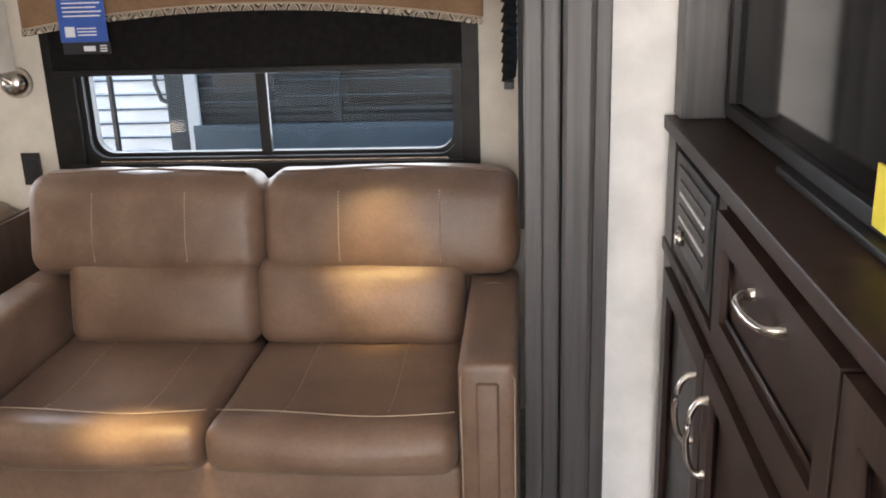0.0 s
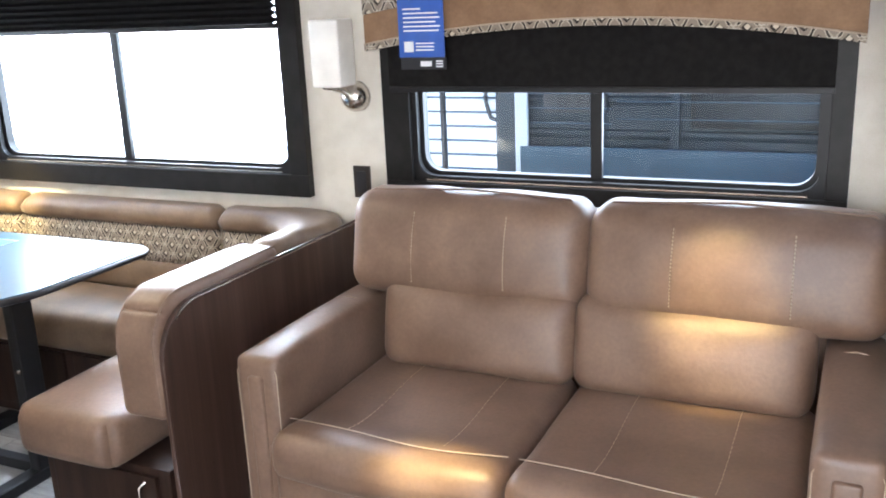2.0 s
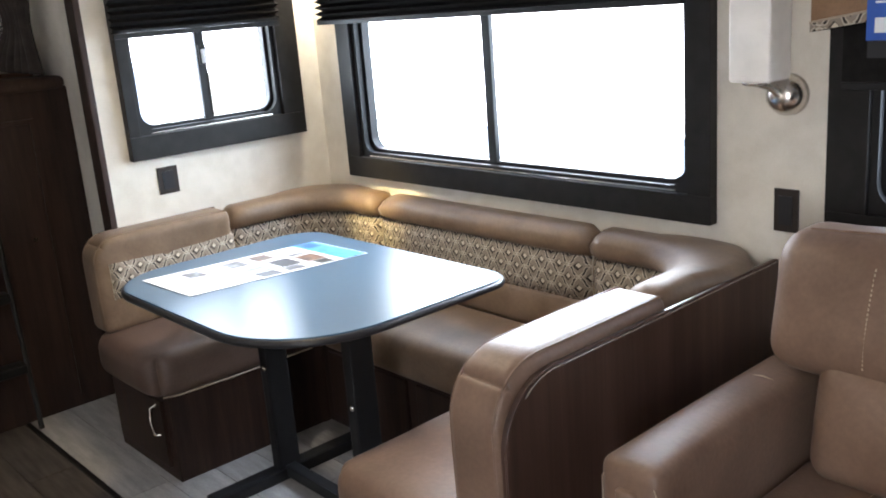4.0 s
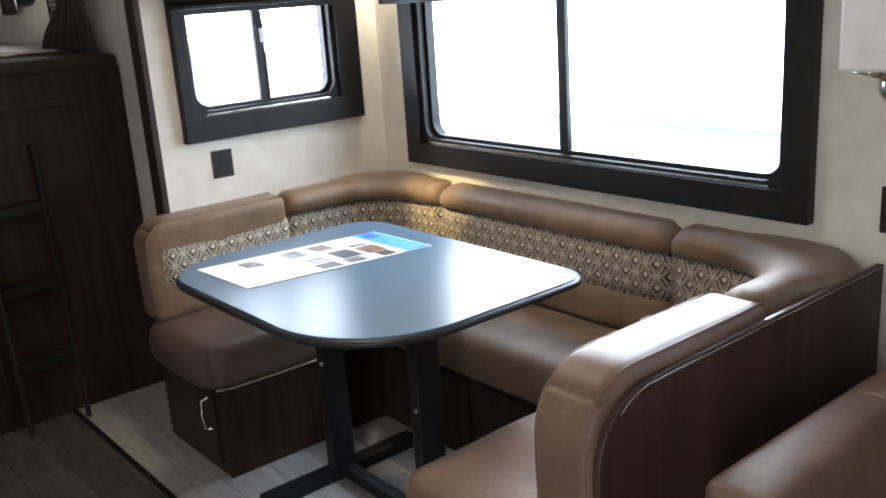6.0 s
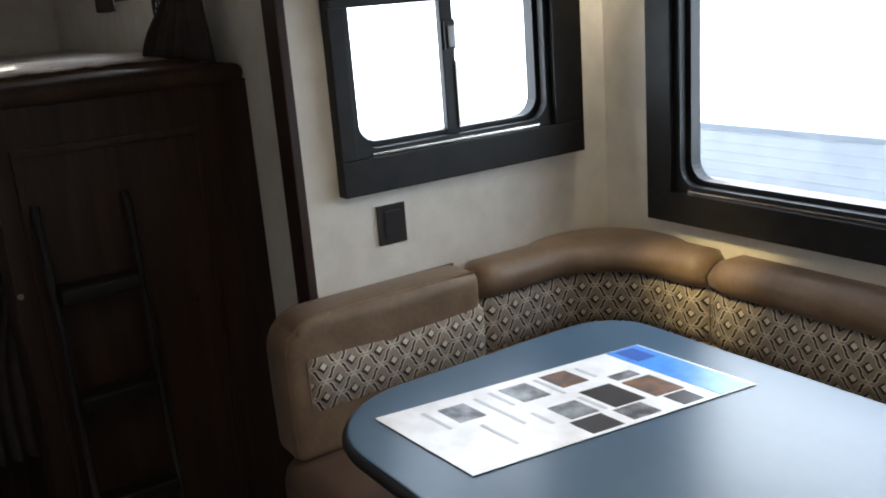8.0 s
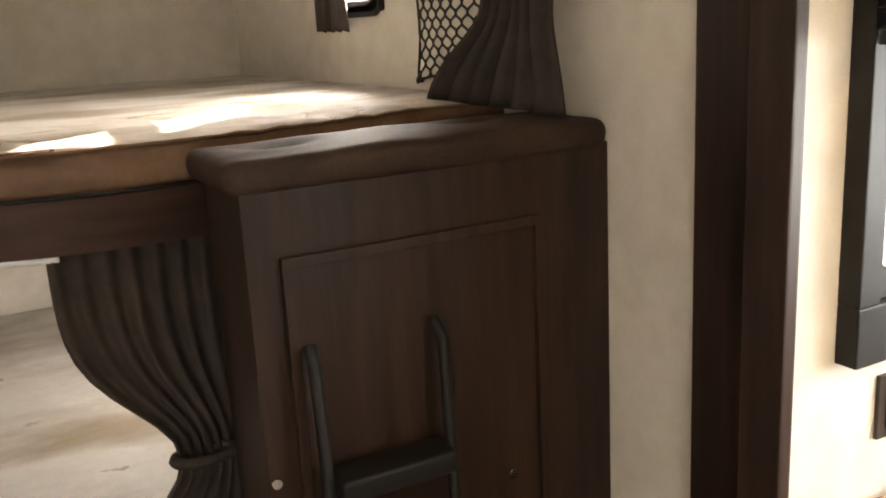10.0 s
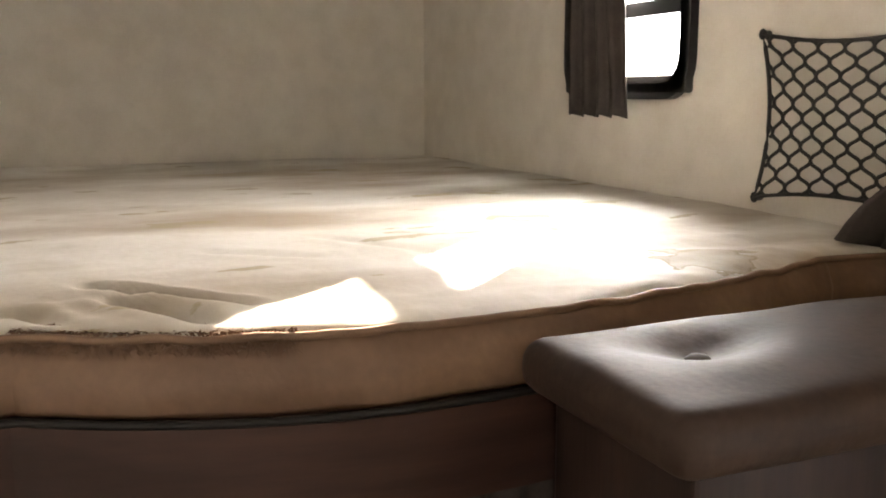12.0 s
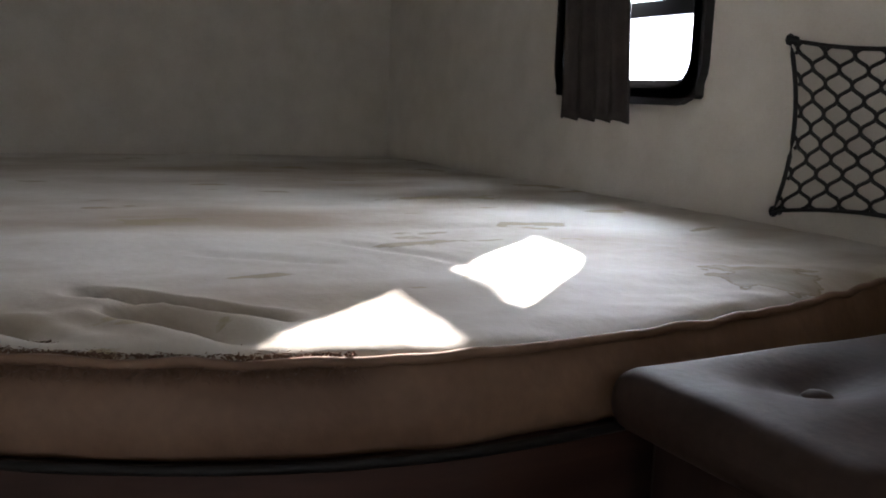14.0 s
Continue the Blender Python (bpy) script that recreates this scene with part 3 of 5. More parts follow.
def valance(axis, face, out, a0, a1, z0, z1, arch, label):
    """A padded fabric valance with a patterned band and a corded lower edge."""
    at = ((a0 + a1) / 2, face, z0) if axis == "y" else (face, (a0 + a1) / 2, z0)
    r = root("window_valance", at, label, "valance")
    n = 24

    def sheet(zlo, zhi, d0, d1, follow):
        bm = bmesh.new()
        uv = bm.loops.layers.uv.new("UVMap")
        rows = []
        for i in range(n + 1):
            a = a0 + (a1 - a0) * i / n
            u = 2 * i / n - 1
            lift = arch * (1 - u * u) if follow else 0
            col = [(zlo + lift, d0), (zlo + lift, d1), (zhi + lift, d1), (zhi + lift, d0)]
            rows.append([bm.verts.new((a, face - out * d, z) if axis == "y" else (face - out * d, a, z)) for z, d in col])
        for i, (p, q) in enumerate(zip(rows, rows[1:])):
            for k in range(4):
                f = bm.faces.new((p[k], p[(k + 1) % 4], q[(k + 1) % 4], q[k]))
                for lp in f.loops:
                    c = lp.vert.co
                    lp[uv].uv = ((c.x if axis == "y" else c.y), c.z)
        bm.faces.new(rows[0])
        bm.faces.new(list(reversed(rows[-1])))
        bmesh.ops.recalc_face_normals(bm, faces=bm.faces)
        return bm

    part("panel", sheet(z0 + 0.022, z1, 0.004, 0.105, True), VALANCE, r)
    part("lower_band", sheet(z0, z0 + 0.021, 0.002, 0.11, True), WEAVE, r, "patterned cream lower band")
    part("upper_band", sheet(z1 + 0.001, z1 + 0.05, 0.002, 0.11, True), WEAVE, r, "patterned cream upper band")
    part("cord", tube([((a0 + (a1 - a0) * i / n), face - out * 0.111, z0 + 0.022 + arch * (1 - (2 * i / n - 1) ** 2)) if axis == "y" else (face - out * 0.111, (a0 + (a1 - a0) * i / n), z0 + 0.022) for i in range(n + 1)], 0.003), STITCH, r, "cream cord")
    return r


valance("y", W - 0.001, 1, -1.283, 0.186, 1.356, 1.469, 0.062, "brown fabric valance with a patterned edge over the sofa window")
valance("x", XR - 0.001, 1, 1.78, 2.30, 1.475, 1.58, 0.0, "brown fabric valance with a patterned edge beside the sofa")

# hanging card on the sofa valance
card = root("hanging_tag", (-1.11, W - 0.135, 1.32), "blue printed information card hanging from the valance", "tag")
part("card", box(-1.19, -1.035, W - 0.137, W - 0.135, 1.352, 1.60, 0), BLUE, card)
part("footer", box(-1.186, -1.031, W - 0.1375, W - 0.1345, 1.315, 1.351, 0), INK, card, "black footer strip")
for i in range(9):
    part("text_bar", box(-1.172, -1.172 + (0.12, 0.125, 0.11, 0.124, 0.118, 0.06, 0.12, 0.115, 0.08)[i], W - 0.1382, W - 0.1371, 1.43 + i * 0.013 + (0.02 if i > 5 else 0), 1.4345 + i * 0.013 + (0.02 if i > 5 else 0), 0), PAPER, card)
part("logo", box(-1.172, -1.14, W - 0.1382, W - 0.1371, 1.368, 1.40, 0), PAPER, card, "white square mark")
for i in range(3):
    part("text_bar", box(-1.132, -1.07, W - 0.1382, W - 0.1371, 1.372 + i * 0.01, 1.376 + i * 0.01, 0), PAPER, card)
    part("text_bar", box(-1.065, -1.042, W - 0.1385, W - 0.1376, 1.322 + i * 0.008, 1.326 + i * 0.008, 0), PAPER, card)
part("logo", box(-1.118, -1.08, W - 0.1385, W - 0.1376, 1.324, 1.340, 0), PAPER, card, "small white mark")

# wall sconce
sc = root("wall_sconce", (-1.44, W, 1.19), "wall sconce with square white glass shade and nickel dome base", "wall lamp")
part("shade", merge(rbox(-1.523, -1.413, W - 0.135, W - 0.03, 1.258, 1.475, 0.008, 2)), LAMPGLASS, sc, "white frosted glass shade")
part("dome", lathe([(0.001, 0.058), (0.022, 0.055), (0.040, 0.042), (0.050, 0.022), (0.053, 0.0)], (-1.432, W - 0.001, 1.216), "y"), CHROME, sc, "nickel dome")
part("arm", tube([(-1.432, W - 0.05, 1.222), (-1.44, W - 0.085, 1.247), (-1.475, W - 0.085, 1.254)], 0.012, 8), CHROME, sc)
part("cup", lathe([(0.02, 0), (0.034, 0.004), (0.036, 0.012)], (-1.475, W - 0.083, 1.246)), CHROME, sc)
sc2 = None


def outlet(axis, face, out, a, z, w, h, label):
    at = (a, face, z) if axis == "y" else (face, a, z)
    r = root("wall_outlet", at, label, "outlet")
    mk = (lambda p, q, u, v, d0, d1, b=0.002: box(p, q, face - out * d0, face - out * d1, u, v, b)) if axis == "y" else (lambda p, q, u, v, d0, d1, b=0.002: box(face - out * d0, face - out * d1, p, q, u, v, b))
    part("plate", mk(a, a + w, z, z + h, 0.0, 0.007), PLASTIC, r)
    part("socket", mk(a + w * 0.22, a + w * 0.78, z + h * 0.16, z + h * 0.84, 0.007, 0.010), INK, r)
    return r


outlet("y", W, 1, -1.418, 0.847, 0.066, 0.113, "dark brown wall outlet beside the sofa window")
outlet("x", XL, -1, 1.726, 0.884, 0.078, 0.098, "dark square wall outlet under the end window")

# ---------------------------------------------------------------- sofa
sofa = root("sofa", (-0.54, 1.85, 0), "brown suede-look two-seat sofa with cream stitching below the window", "sofa")
part("base", rbox(-1.185, 0.14, 1.46, 2.28, 0.03, 0.345, 0.02, 4, (0, 0.01, 0)), LEATHER, sofa)
for x0, x1 in ((-1.325, -1.186), (0.137, 0.285)):
    fy = 1.515 if x0 < 0 else 1.465
    arm = part("armrest", rbox(x0, x1, fy, 2.19, 0.02, 0.625, 0.024, 6, (0.004, 0.006, 0.012)), LEATHER, sofa)
    part("front_panel", rbox(x0 + 0.045, x1 - 0.045, fy - 0.013, fy + 0.01, 0.05, 0.575, 0.009, 2), LEATHER, arm, "raised stitched front panel")
    part("piping", tube([(x0 + 0.008, fy + 0.004, 0.05), (x0 + 0.006, fy + 0.004, 0.58), (x0 + 0.02, fy + 0.006, 0.612), (x1 - 0.02, fy + 0.006, 0.612), (x1 - 0.006, fy + 0.004, 0.58), (x1 - 0.008, fy + 0.004, 0.05)], 0.0016, 5), STITCH, arm, "cream piping")
    part("piping", tube([(x0 + 0.003, 2.03, 0.40), (x0 + 0.001, 2.02, 0.58), (x0 + 0.02, 2.015, 0.626), ((x0 + x1) / 2, 2.01, 0.637), (x1 - 0.02, 2.015, 0.626), (x1 - 0.001, 2.02, 0.58), (x1 - 0.003, 2.03, 0.40)], 0.0018, 5), STITCH, arm, "cream piping")


def seat_bend(p, u, v, w):
    # the front rolls over and the top sags to the middle
    q = p.copy()
    q.z += 0.012 * math.exp(-((p.y - 1.50) / 0.06) ** 2) * (1 if w > 0 else 0)
    q.z -= 0.016 * max(0, w) * math.exp(-((p.y - 1.70) / 0.14) ** 2) * (1 - u * u)
    q.y -= 0.012 * (1 - u * u) * (1 if v < 0 else 0)
    if w > 0:
        q.z += 0.0035 * noise.noise(Vector((p.x * 7, p.y * 7, 3)))
    q.y += 0.004 * noise.noise(Vector((p.x * 9, p.z * 14, 1))) * (1 if v < 0 else 0)
    return q


def seat_top(x, y, x0, x1):
    u = 2 * (x - x0) / (x1 - x0) - 1
    return 0.447 + 0.012 * math.exp(-((y - 1.50) / 0.06) ** 2) - 0.016 * math.exp(-((y - 1.70) / 0.14) ** 2) * (1 - u * u) + 0.012 * (1 - u * u) * max(0, 1 - ((y - 1.765) / 0.335) ** 2)


def back_bend(p, u, v, w):
    q = p.copy()
    tilt = (p.z - 0.44) / 0.5
    q.y += 0.10 * tilt
    q.z += 0.010 * noise.noise(Vector((p.x * 5, p.z * 4, 7))) * (1 if w > 0 else 0)
    q.y += 0.005 * noise.noise(Vector((p.x * 8, p.z * 9, 2)))
    return q


for x0, x1 in ((-1.183, -0.528), (-0.524, 0.134)):
    st = part("seat_cushion", rbox(x0, x1, 1.43, 2.10, 0.325, 0.445, 0.045, 12, (0, 0.018, 0.012), seat_bend, 4), LEATHER, sofa)
    pts = []
    for i in range(21):
        x = x0 + 0.012 + (x1 - x0 - 0.024) * i / 20
        y = 1.535 - 0.030 * math.sin(math.pi * i / 20) + 0.012 * math.sin(2 * math.pi * i / 20)
        pts.append((x, y, seat_top(x, y, x0, x1) + 0.002))
    part("piping", tube(pts, 0.0016, 5), STITCH, st, "cream piping across the seat")
    for fx in (0.30, 0.72):
        x = x0 + (x1 - x0) * fx
        part("stitching", merge(*[tube([(x, 1.53 + j * 0.022, seat_top(x, 1.53 + j * 0.022, x0, x1) + 0.0012), (x, 1.543 + j * 0.022, seat_top(x, 1.543 + j * 0.022, x0, x1) + 0.0012)], 0.0011, 4) for j in range(24)]), STITCH, st, "cream stitching")
for x0, x1, lx0, lx1 in ((-1.275, -0.512, -1.145, -0.524), (-0.505, 0.287, -0.528, 0.118)):
    lower = part("lumbar_cushion", rbox(lx0, lx1, 1.972, 2.14, 0.435, 0.70, 0.055, 10, (0.004, 0.036, 0), back_bend, 5), LEATHER, sofa)
    up = part("back_cushion", rbox(x0, x1, 1.985, 2.17, 0.645, 0.945, 0.062, 10, (0.006, 0.03, 0.012), back_bend, 5), LEATHER, sofa)
    for fx in (0.31, 0.70):
        x = x0 + (x1 - x0) * fx
        row = []
        for j in range(22):
            za, zb = 0.70 + j * 0.0095, 0.7055 + j * 0.0095
            ya, yb = [1.985 + 0.10 * (z - 0.44) / 0.5 - 0.030 * (1 - (2 * (z - 0.645) / 0.30 - 1) ** 2) * (1 - (2 * fx - 1) ** 2) - 0.0005 for z in (za, zb)]
            row.append(tube([(x, ya, za), (x, yb, zb)], 0.0017, 4))
        part("stitching", merge(*row), STITCH, up, "cream stitching")
    e = 0.013
    part("piping", tube([(x0 + e, 2.085, 0.70), (x0 + e * 0.6, 2.12, 0.85), (x0 + 0.02, 2.135, 0.915), (x0 + 0.06, 2.145, 0.948), ((x0 + x1) / 2, 2.15, 0.962), (x1 - 0.06, 2.145, 0.948), (x1 - 0.02, 2.135, 0.915), (x1 - e * 0.6, 2.12, 0.85), (x1 - e, 2.085, 0.70)], 0.004, 6), LEATHER, up)
part("back_frame", rbox(-1.20, 0.20, 2.16, 2.30, 0.05, 0.90, 0.03, 3), LEATHER, sofa)
for x in (-1.29, 0.21):
    part("foot", box(x - 0.025, x + 0.025, 1.50, 1.55, 0.0, 0.032), INK, sofa)

sofa.location, sofa.scale = (-0.512, 1.893, 0), (0.976, 1, 1)
sc.location += Vector((0.047, 0, -0.016))
card.location += Vector((0.047, 0, -0.015))

# ---------------------------------------------------------------- dinette


def sweep(path, profile, material_uv=True, scale=None, bow=None):
    """A cross-section (back offset, height) carried along a plan path of (x, y, nx, ny); n points to the seat's back."""
    bm = bmesh.new()
    uv = bm.loops.layers.uv.new("UVMap")
    rows, dist, s = [], [], 0.0
    for i, (x, y, nx, ny, k) in enumerate(path):
        if i:
            s += math.hypot(x - path[i - 1][0], y - path[i - 1][1])
        dist.append(s)
    for i, (x, y, nx, ny, k) in enumerate(path):
        row = []
        for o, z in profile:
            oo, zz = scale(dist[i], s, o, z) if scale else (o, z)
            row.append(bm.verts.new((x + nx * oo * k, y + ny * oo * k, zz)))
        rows.append(row)
    m = len(profile)
    for i in range(len(rows) - 1):
        for j in range(m):
            f = bm.faces.new((rows[i][j], rows[i + 1][j], rows[i + 1][(j + 1) % m], rows[i][(j + 1) % m]))
            f.smooth = True
            for lp, (ii, jj) in zip(f.loops, ((i, j), (i + 1, j), (i + 1, (j + 1) % m), (i, (j + 1) % m))):
                lp[uv].uv = (dist[ii], profile[jj][1])
    bm.faces.new(list(reversed(rows[0])))
    bm.faces.new(rows[-1])
    bmesh.ops.recalc_face_normals(bm, faces=bm.faces)
    return bm


def straight(x0, y0, x1, y1, nx, ny, n=10):
    return [(x0 + (x1 - x0) * i / n, y0 + (y1 - y0) * i / n, nx, ny, 1.0) for i in range(n + 1)]


def bend(cx, cy, r, a0, a1, n=12):
    out = []
    for i in range(n + 1):
        a = radians(a0 + (a1 - a0) * i / n)
        t = abs(math.sin(2 * a))
        out.append((cx + r * math.cos(a), cy + r * math.sin(a), math.cos(a), math.sin(a), 1.0 + 0.9 * t))
    return out


TOP_ROLL = [(0.0, 0.716), (-0.014, 0.728), (-0.02, 0.75), (-0.014, 0.775), (0.006, 0.792), (0.03, 0.80), (0.075, 0.80), (0.098, 0.79), (0.105, 0.76), (0.105, 0.716)]
BAND = [(0.003, 0.572), (-0.004, 0.60), (-0.006, 0.645), (-0.004, 0.69), (0.003, 0.715), (0.10, 0.715), (0.10, 0.572)]
LOWER = [(0.0, 0.44), (-0.012, 0.47), (-0.014, 0.52), (-0.006, 0.56), (0.002, 0.571), (0.10, 0.571), (0.10, 0.44)]
GROUP = "dinette back cushions"


def ends(amount=0.03):
    """Rounds the ends of a section."""
    def f(d, s, o, z):
        e = min(d, s - d) / amount
        q = 1 - math.sqrt(max(0.0, 1 - (1 - min(1, e)) ** 2)) if e < 1 else 0.0
        return o + q * (0.022 if o < 0.05 else -0.02), z - q * (0.02 if z > 0.77 else 0)
    return f


def back_cushion(path, label):
    xs = path[len(path) // 2]
    r = root("dinette_back_cushion", (xs[0], xs[1], 0.44), label, "cushion", GROUP)
    part("top_roll", sweep(path, TOP_ROLL, scale=ends(0.02)), TAN, r)
    part("pattern_band", sweep(path, BAND, scale=ends(0.015)), WEAVE, r, "cream and black diamond-patterned band")
    part("lower_panel", sweep(path, LOWER, scale=ends(0.015)), TAN, r)
    return r


def end_cushion(x, sx, y0, y1, rr, material, label, deep=0.104):
    """A back cushion whose aisle end is rounded over; the band sits on its seat side."""
    r = root("dinette_back_cushion", (x, (y0 + y1) / 2, 0.44), label, "cushion", GROUP)

    def nose(p, u, v, w):
        q = p.copy()
        if p.z > 0.80 - rr and p.y < y0 + rr:
            d = Vector((p.y - y0 - rr, p.z - 0.80 + rr))
            if d.length > 1e-6:
                d = d * (max(abs(d.x), abs(d.y)) / d.length)
            q.y, q.z = y0 + rr + d.x, 0.80 - rr + d.y
        q.x += 0.002 * noise.noise(Vector((p.y * 9, p.z * 9, 4)))
        return q

    xa, xb = sorted((x - sx * 0.02, x + sx * deep))
    part("body", rbox(xa, xb, y0, y1, 0.462, 0.80, 0.026, 24, (0.006, 0.004, 0.006), nose, 4), material, r)
    band = [(-0.016, 0.572), (-0.0255, 0.585), (-0.0278, 0.645), (-0.0255, 0.703), (-0.016, 0.715), (0.0, 0.715), (0.0, 0.572)]
    part("pattern_band", sweep(straight(x, y0 + 0.045, x, y1 - 0.004, sx, 0, 12), band), WEAVE, r, "cream and black diamond-patterned band")
    line = [(y1 - 0.01 - (y1 - y0 - rr - 0.01) * i / 6, 0.80) for i in range(7)] + [(y0 + rr - rr * math.sin(radians(a)), 0.80 - rr + rr * math.cos(radians(a))) for a in range(10, 91, 10)] + [(y0, 0.60), (y0 + 0.004, 0.485)]
    for e in (xa + 0.014, xb - 0.014):
        part("piping", tube([(e, y + 0.003, z - 0.002) for y, z in line], 0.0035, 6), material, r)
    return r


FX, FY, PX = XL + 0.11, W - 0.115, -1.545         # faces of the back cushions
R = 0.20
end_cushion(FX, -1, 1.40, 1.93, 0.085, TAN, "tan vinyl back cushion with a diamond-patterned band against the end wall")
back_cushion(straight(FX, 1.935, FX, FY - R, -1, 0, 6)[:-1] + bend(FX + R, FY - R, R, 180, 90) + straight(FX + R, FY, -2.967, FY, 0, 1, 4)[1:], "curved tan corner back cushion with a diamond-patterned band")
back_cushion(straight(-2.962, FY, -1.952, FY, 0, 1, 20), "long tan back cushion with a diamond-patterned band under the window")
back_cushion(straight(-1.947, FY, PX - R, FY, 0, 1, 6)[:-1] + bend(PX - R, FY - R, R, 90, 0) + straight(PX, FY - R, PX, 2.005, 1, 0, 4)[1:], "curved tan corner back cushion beside the sofa partition")
end_cushion(PX, 1, 1.425, 2.0, 0.135, LEATHER, "brown vinyl back cushion on the partition, rounded at the aisle end", 0.129)

# partition between dinette and sofa
pr = [(1.43, 0.0), (2.47, 0.0), (2.47, 0.772), (1.575, 0.772)] + [(1.575 - 0.145 * math.sin(radians(a)), 0.627 + 0.145 * math.cos(radians(a))) for a in range(10, 91, 10)] + [(1.43, 0.55)]
bm = bmesh.new()
va = [bm.verts.new((-1.414, y, z)) for y, z in pr]
vb = [bm.verts.new((-1.398, y, z)) for y, z in pr]
bm.faces.new(va)
bm.faces.new(list(reversed(vb)))
for i in range(len(pr)):
    bm.faces.new((va[i], va[(i + 1) % len(pr)], vb[(i + 1) % len(pr)], vb[i]))
bmesh.ops.recalc_face_normals(bm, faces=bm.faces)
partition = root("dinette_partition", (-1.42, 1.9, 0), "walnut woodgrain partition panel between dinette and sofa", "partition")
part("panel", bm, PLANKWOOD, partition)
part("edge_strip", tube([(-1.400, y, z) for y, z in [(2.46, 0.773), (1.575, 0.773)] + pr[4:-1] + [(1.429, 0.5), (1.429, 0.02)]], 0.003, 6), PLANKWOOD, partition, "thin edge strip")
part("edge_highlight", tube([(-1.3965, y, z) for y, z in [(2.46, 0.768), (1.575, 0.768)] + [(y + 0.006, z - 0.004) for y, z in pr[4:8]]], 0.0022, 5), CHROME, partition, "bright edge line")
part("screw", lathe([(0.0045, 0), (0.003, 0.002)], (-1.398, 1.57, 0.28), "-x", 8), CHROME, partition)


def bench(x0, x1, y0, y1, label, door=None):
    r = root("dinette_bench", ((x0 + x1) / 2, (y0 + y1) / 2, 0), label, "bench")
    part("box", box(x0, x1, y0, y1, 0.0, 0.310, 0.003), DARKWOOD, r)
    if door:
        d = part("door", box(x0 + 0.04, x1 - 0.04, y0 - 0.016, y0 - 0.001, 0.05, 0.29, 0.004), DARKWOOD, r)
        hx = door
        part("handle", tube([(hx, y0 - 0.014, 0.27), (hx, y0 - 0.036, 0.262), (hx, y0 - 0.042, 0.215), (hx, y0 - 0.036, 0.168), (hx, y0 - 0.014, 0.16)], 0.005, 8), CHROME, d, "nickel bow handle")
    return r


bench(XL, -2.955, 1.437, 2.05, "dark wood dinette bench base with a small door facing the aisle", door=-3.03)
bench(-1.90, -1.44, 1.44, 2.05, "dark wood dinette bench base beside the partition", door=-1.52)
bb = bench(XL, -1.44, 2.052, W, "dark wood dinette bench base under the window")
for x in (-2.93, -2.44):
    part("front_panel", box(x + 0.02, x + 0.46, 2.038, 2.0505, 0.04, 0.29, 0.004), DARKWOOD, bb)


def seat(x0, x1, y0, y1, label, material=None, r=0.045, rc=0.0):
    c = root("dinette_seat_cushion", ((x0 + x1) / 2, (y0 + y1) / 2, 0.311), label, "cushion", "dinette seat cushions")

    def f(p, u, v, w):
        q = p.copy()
        q.z += 0.003 * noise.noise(Vector((p.x * 6, p.y * 6, 2))) * (1 if w > 0 else 0)
        for side, edge in ((1, x1), (-1, x0)):
            d = Vector(((p.x - edge) * side + rc, y0 + rc - p.y))
            if d.x > 0 and d.y > 0:
                d = d * (max(d) / d.length)
                q.x, q.y = edge + side * (d.x - rc), y0 + rc - d.y
        return q

    part("cushion", rbox(x0, x1, y0, y1, 0.311, 0.462, r, 18, (0.006, 0.012, 0.014), f, 4), material or TAN, c)
    return c


s1 = seat(XL + 0.012, -2.925, 1.378, 2.02, "brown vinyl seat cushion with rounded front by the end wall", DARKVINYL, rc=0.10)
part("piping", tube([(-2.955, 1.42, 0.316), (-2.936, 1.47, 0.316), (-2.930, 1.67, 0.315), (-2.933, 1.99, 0.315)], 0.003, 6), STITCH, s1, "pale lower edge piping")
seat(-2.92, -1.94, 2.005, W - 0.118, "tan vinyl seat cushion under the window")
seat(-1.935, -1.562, 1.36, 2.01, "brown vinyl seat cushion with rounded front beside the partition", LEATHER, rc=0.06)

# table
TBL = round_rect(-2.965, -1.962, 1.295, 2.055, (0.20, 0.30, 0.08, 0.12), 10)
tb = root("dinette_table", (-2.5, 1.8, 0), "grey-blue laminate dinette table with rounded corners on two black legs", "table")
part("tabletop", slab(TBL, 0.716, 0.741, 0.004), TABLE, tb)
part("edge_band", tube([(x, y, 0.727) for x, y in TBL], 0.0105, 8, closed=True), INK, tb, "black edge banding")
for x in (-2.72, -2.25):
    lg = part("leg", box(x - 0.022, x + 0.022, 1.665, 1.745, 0.03, 0.70, 0.008), RUBBER, tb)
    part("top_bracket", box(x - 0.05, x + 0.05, 1.53, 1.88, 0.70, 0.716, 0.003), RUBBER, lg)
    part("foot_bar", box(x - 0.03, x + 0.03, 1.42, 1.99, 0.0, 0.042, 0.010), RUBBER, lg)
    part("bolt", lathe([(0.009, 0), (0.009, 0.006), (0.005, 0.010)], (x + 0.01, 1.665, 0.40), "y", 10), CHROME, lg, "bright metal bolt head")
part("stretcher", box(-2.70, -2.27, 1.685, 1.725, 0.012, 0.052, 0.006), RUBBER, tb)
part("locking_lever", tube([(-2.40, 1.60, 0.70), (-2.43, 1.56, 0.66), (-2.47, 1.53, 0.60)], 0.004, 6), RUBBER, tb)

# brochure on the table
br = root("brochure", (-2.62, 1.75, 0.741), "open glossy printed leaflet lying on the table", "leaflet")
bc = Vector((-2.685, 1.672, 0.7425))
bu, bv = Vector((0.28, 0.013, 0)), Vector((0.08, 0.574, 0))


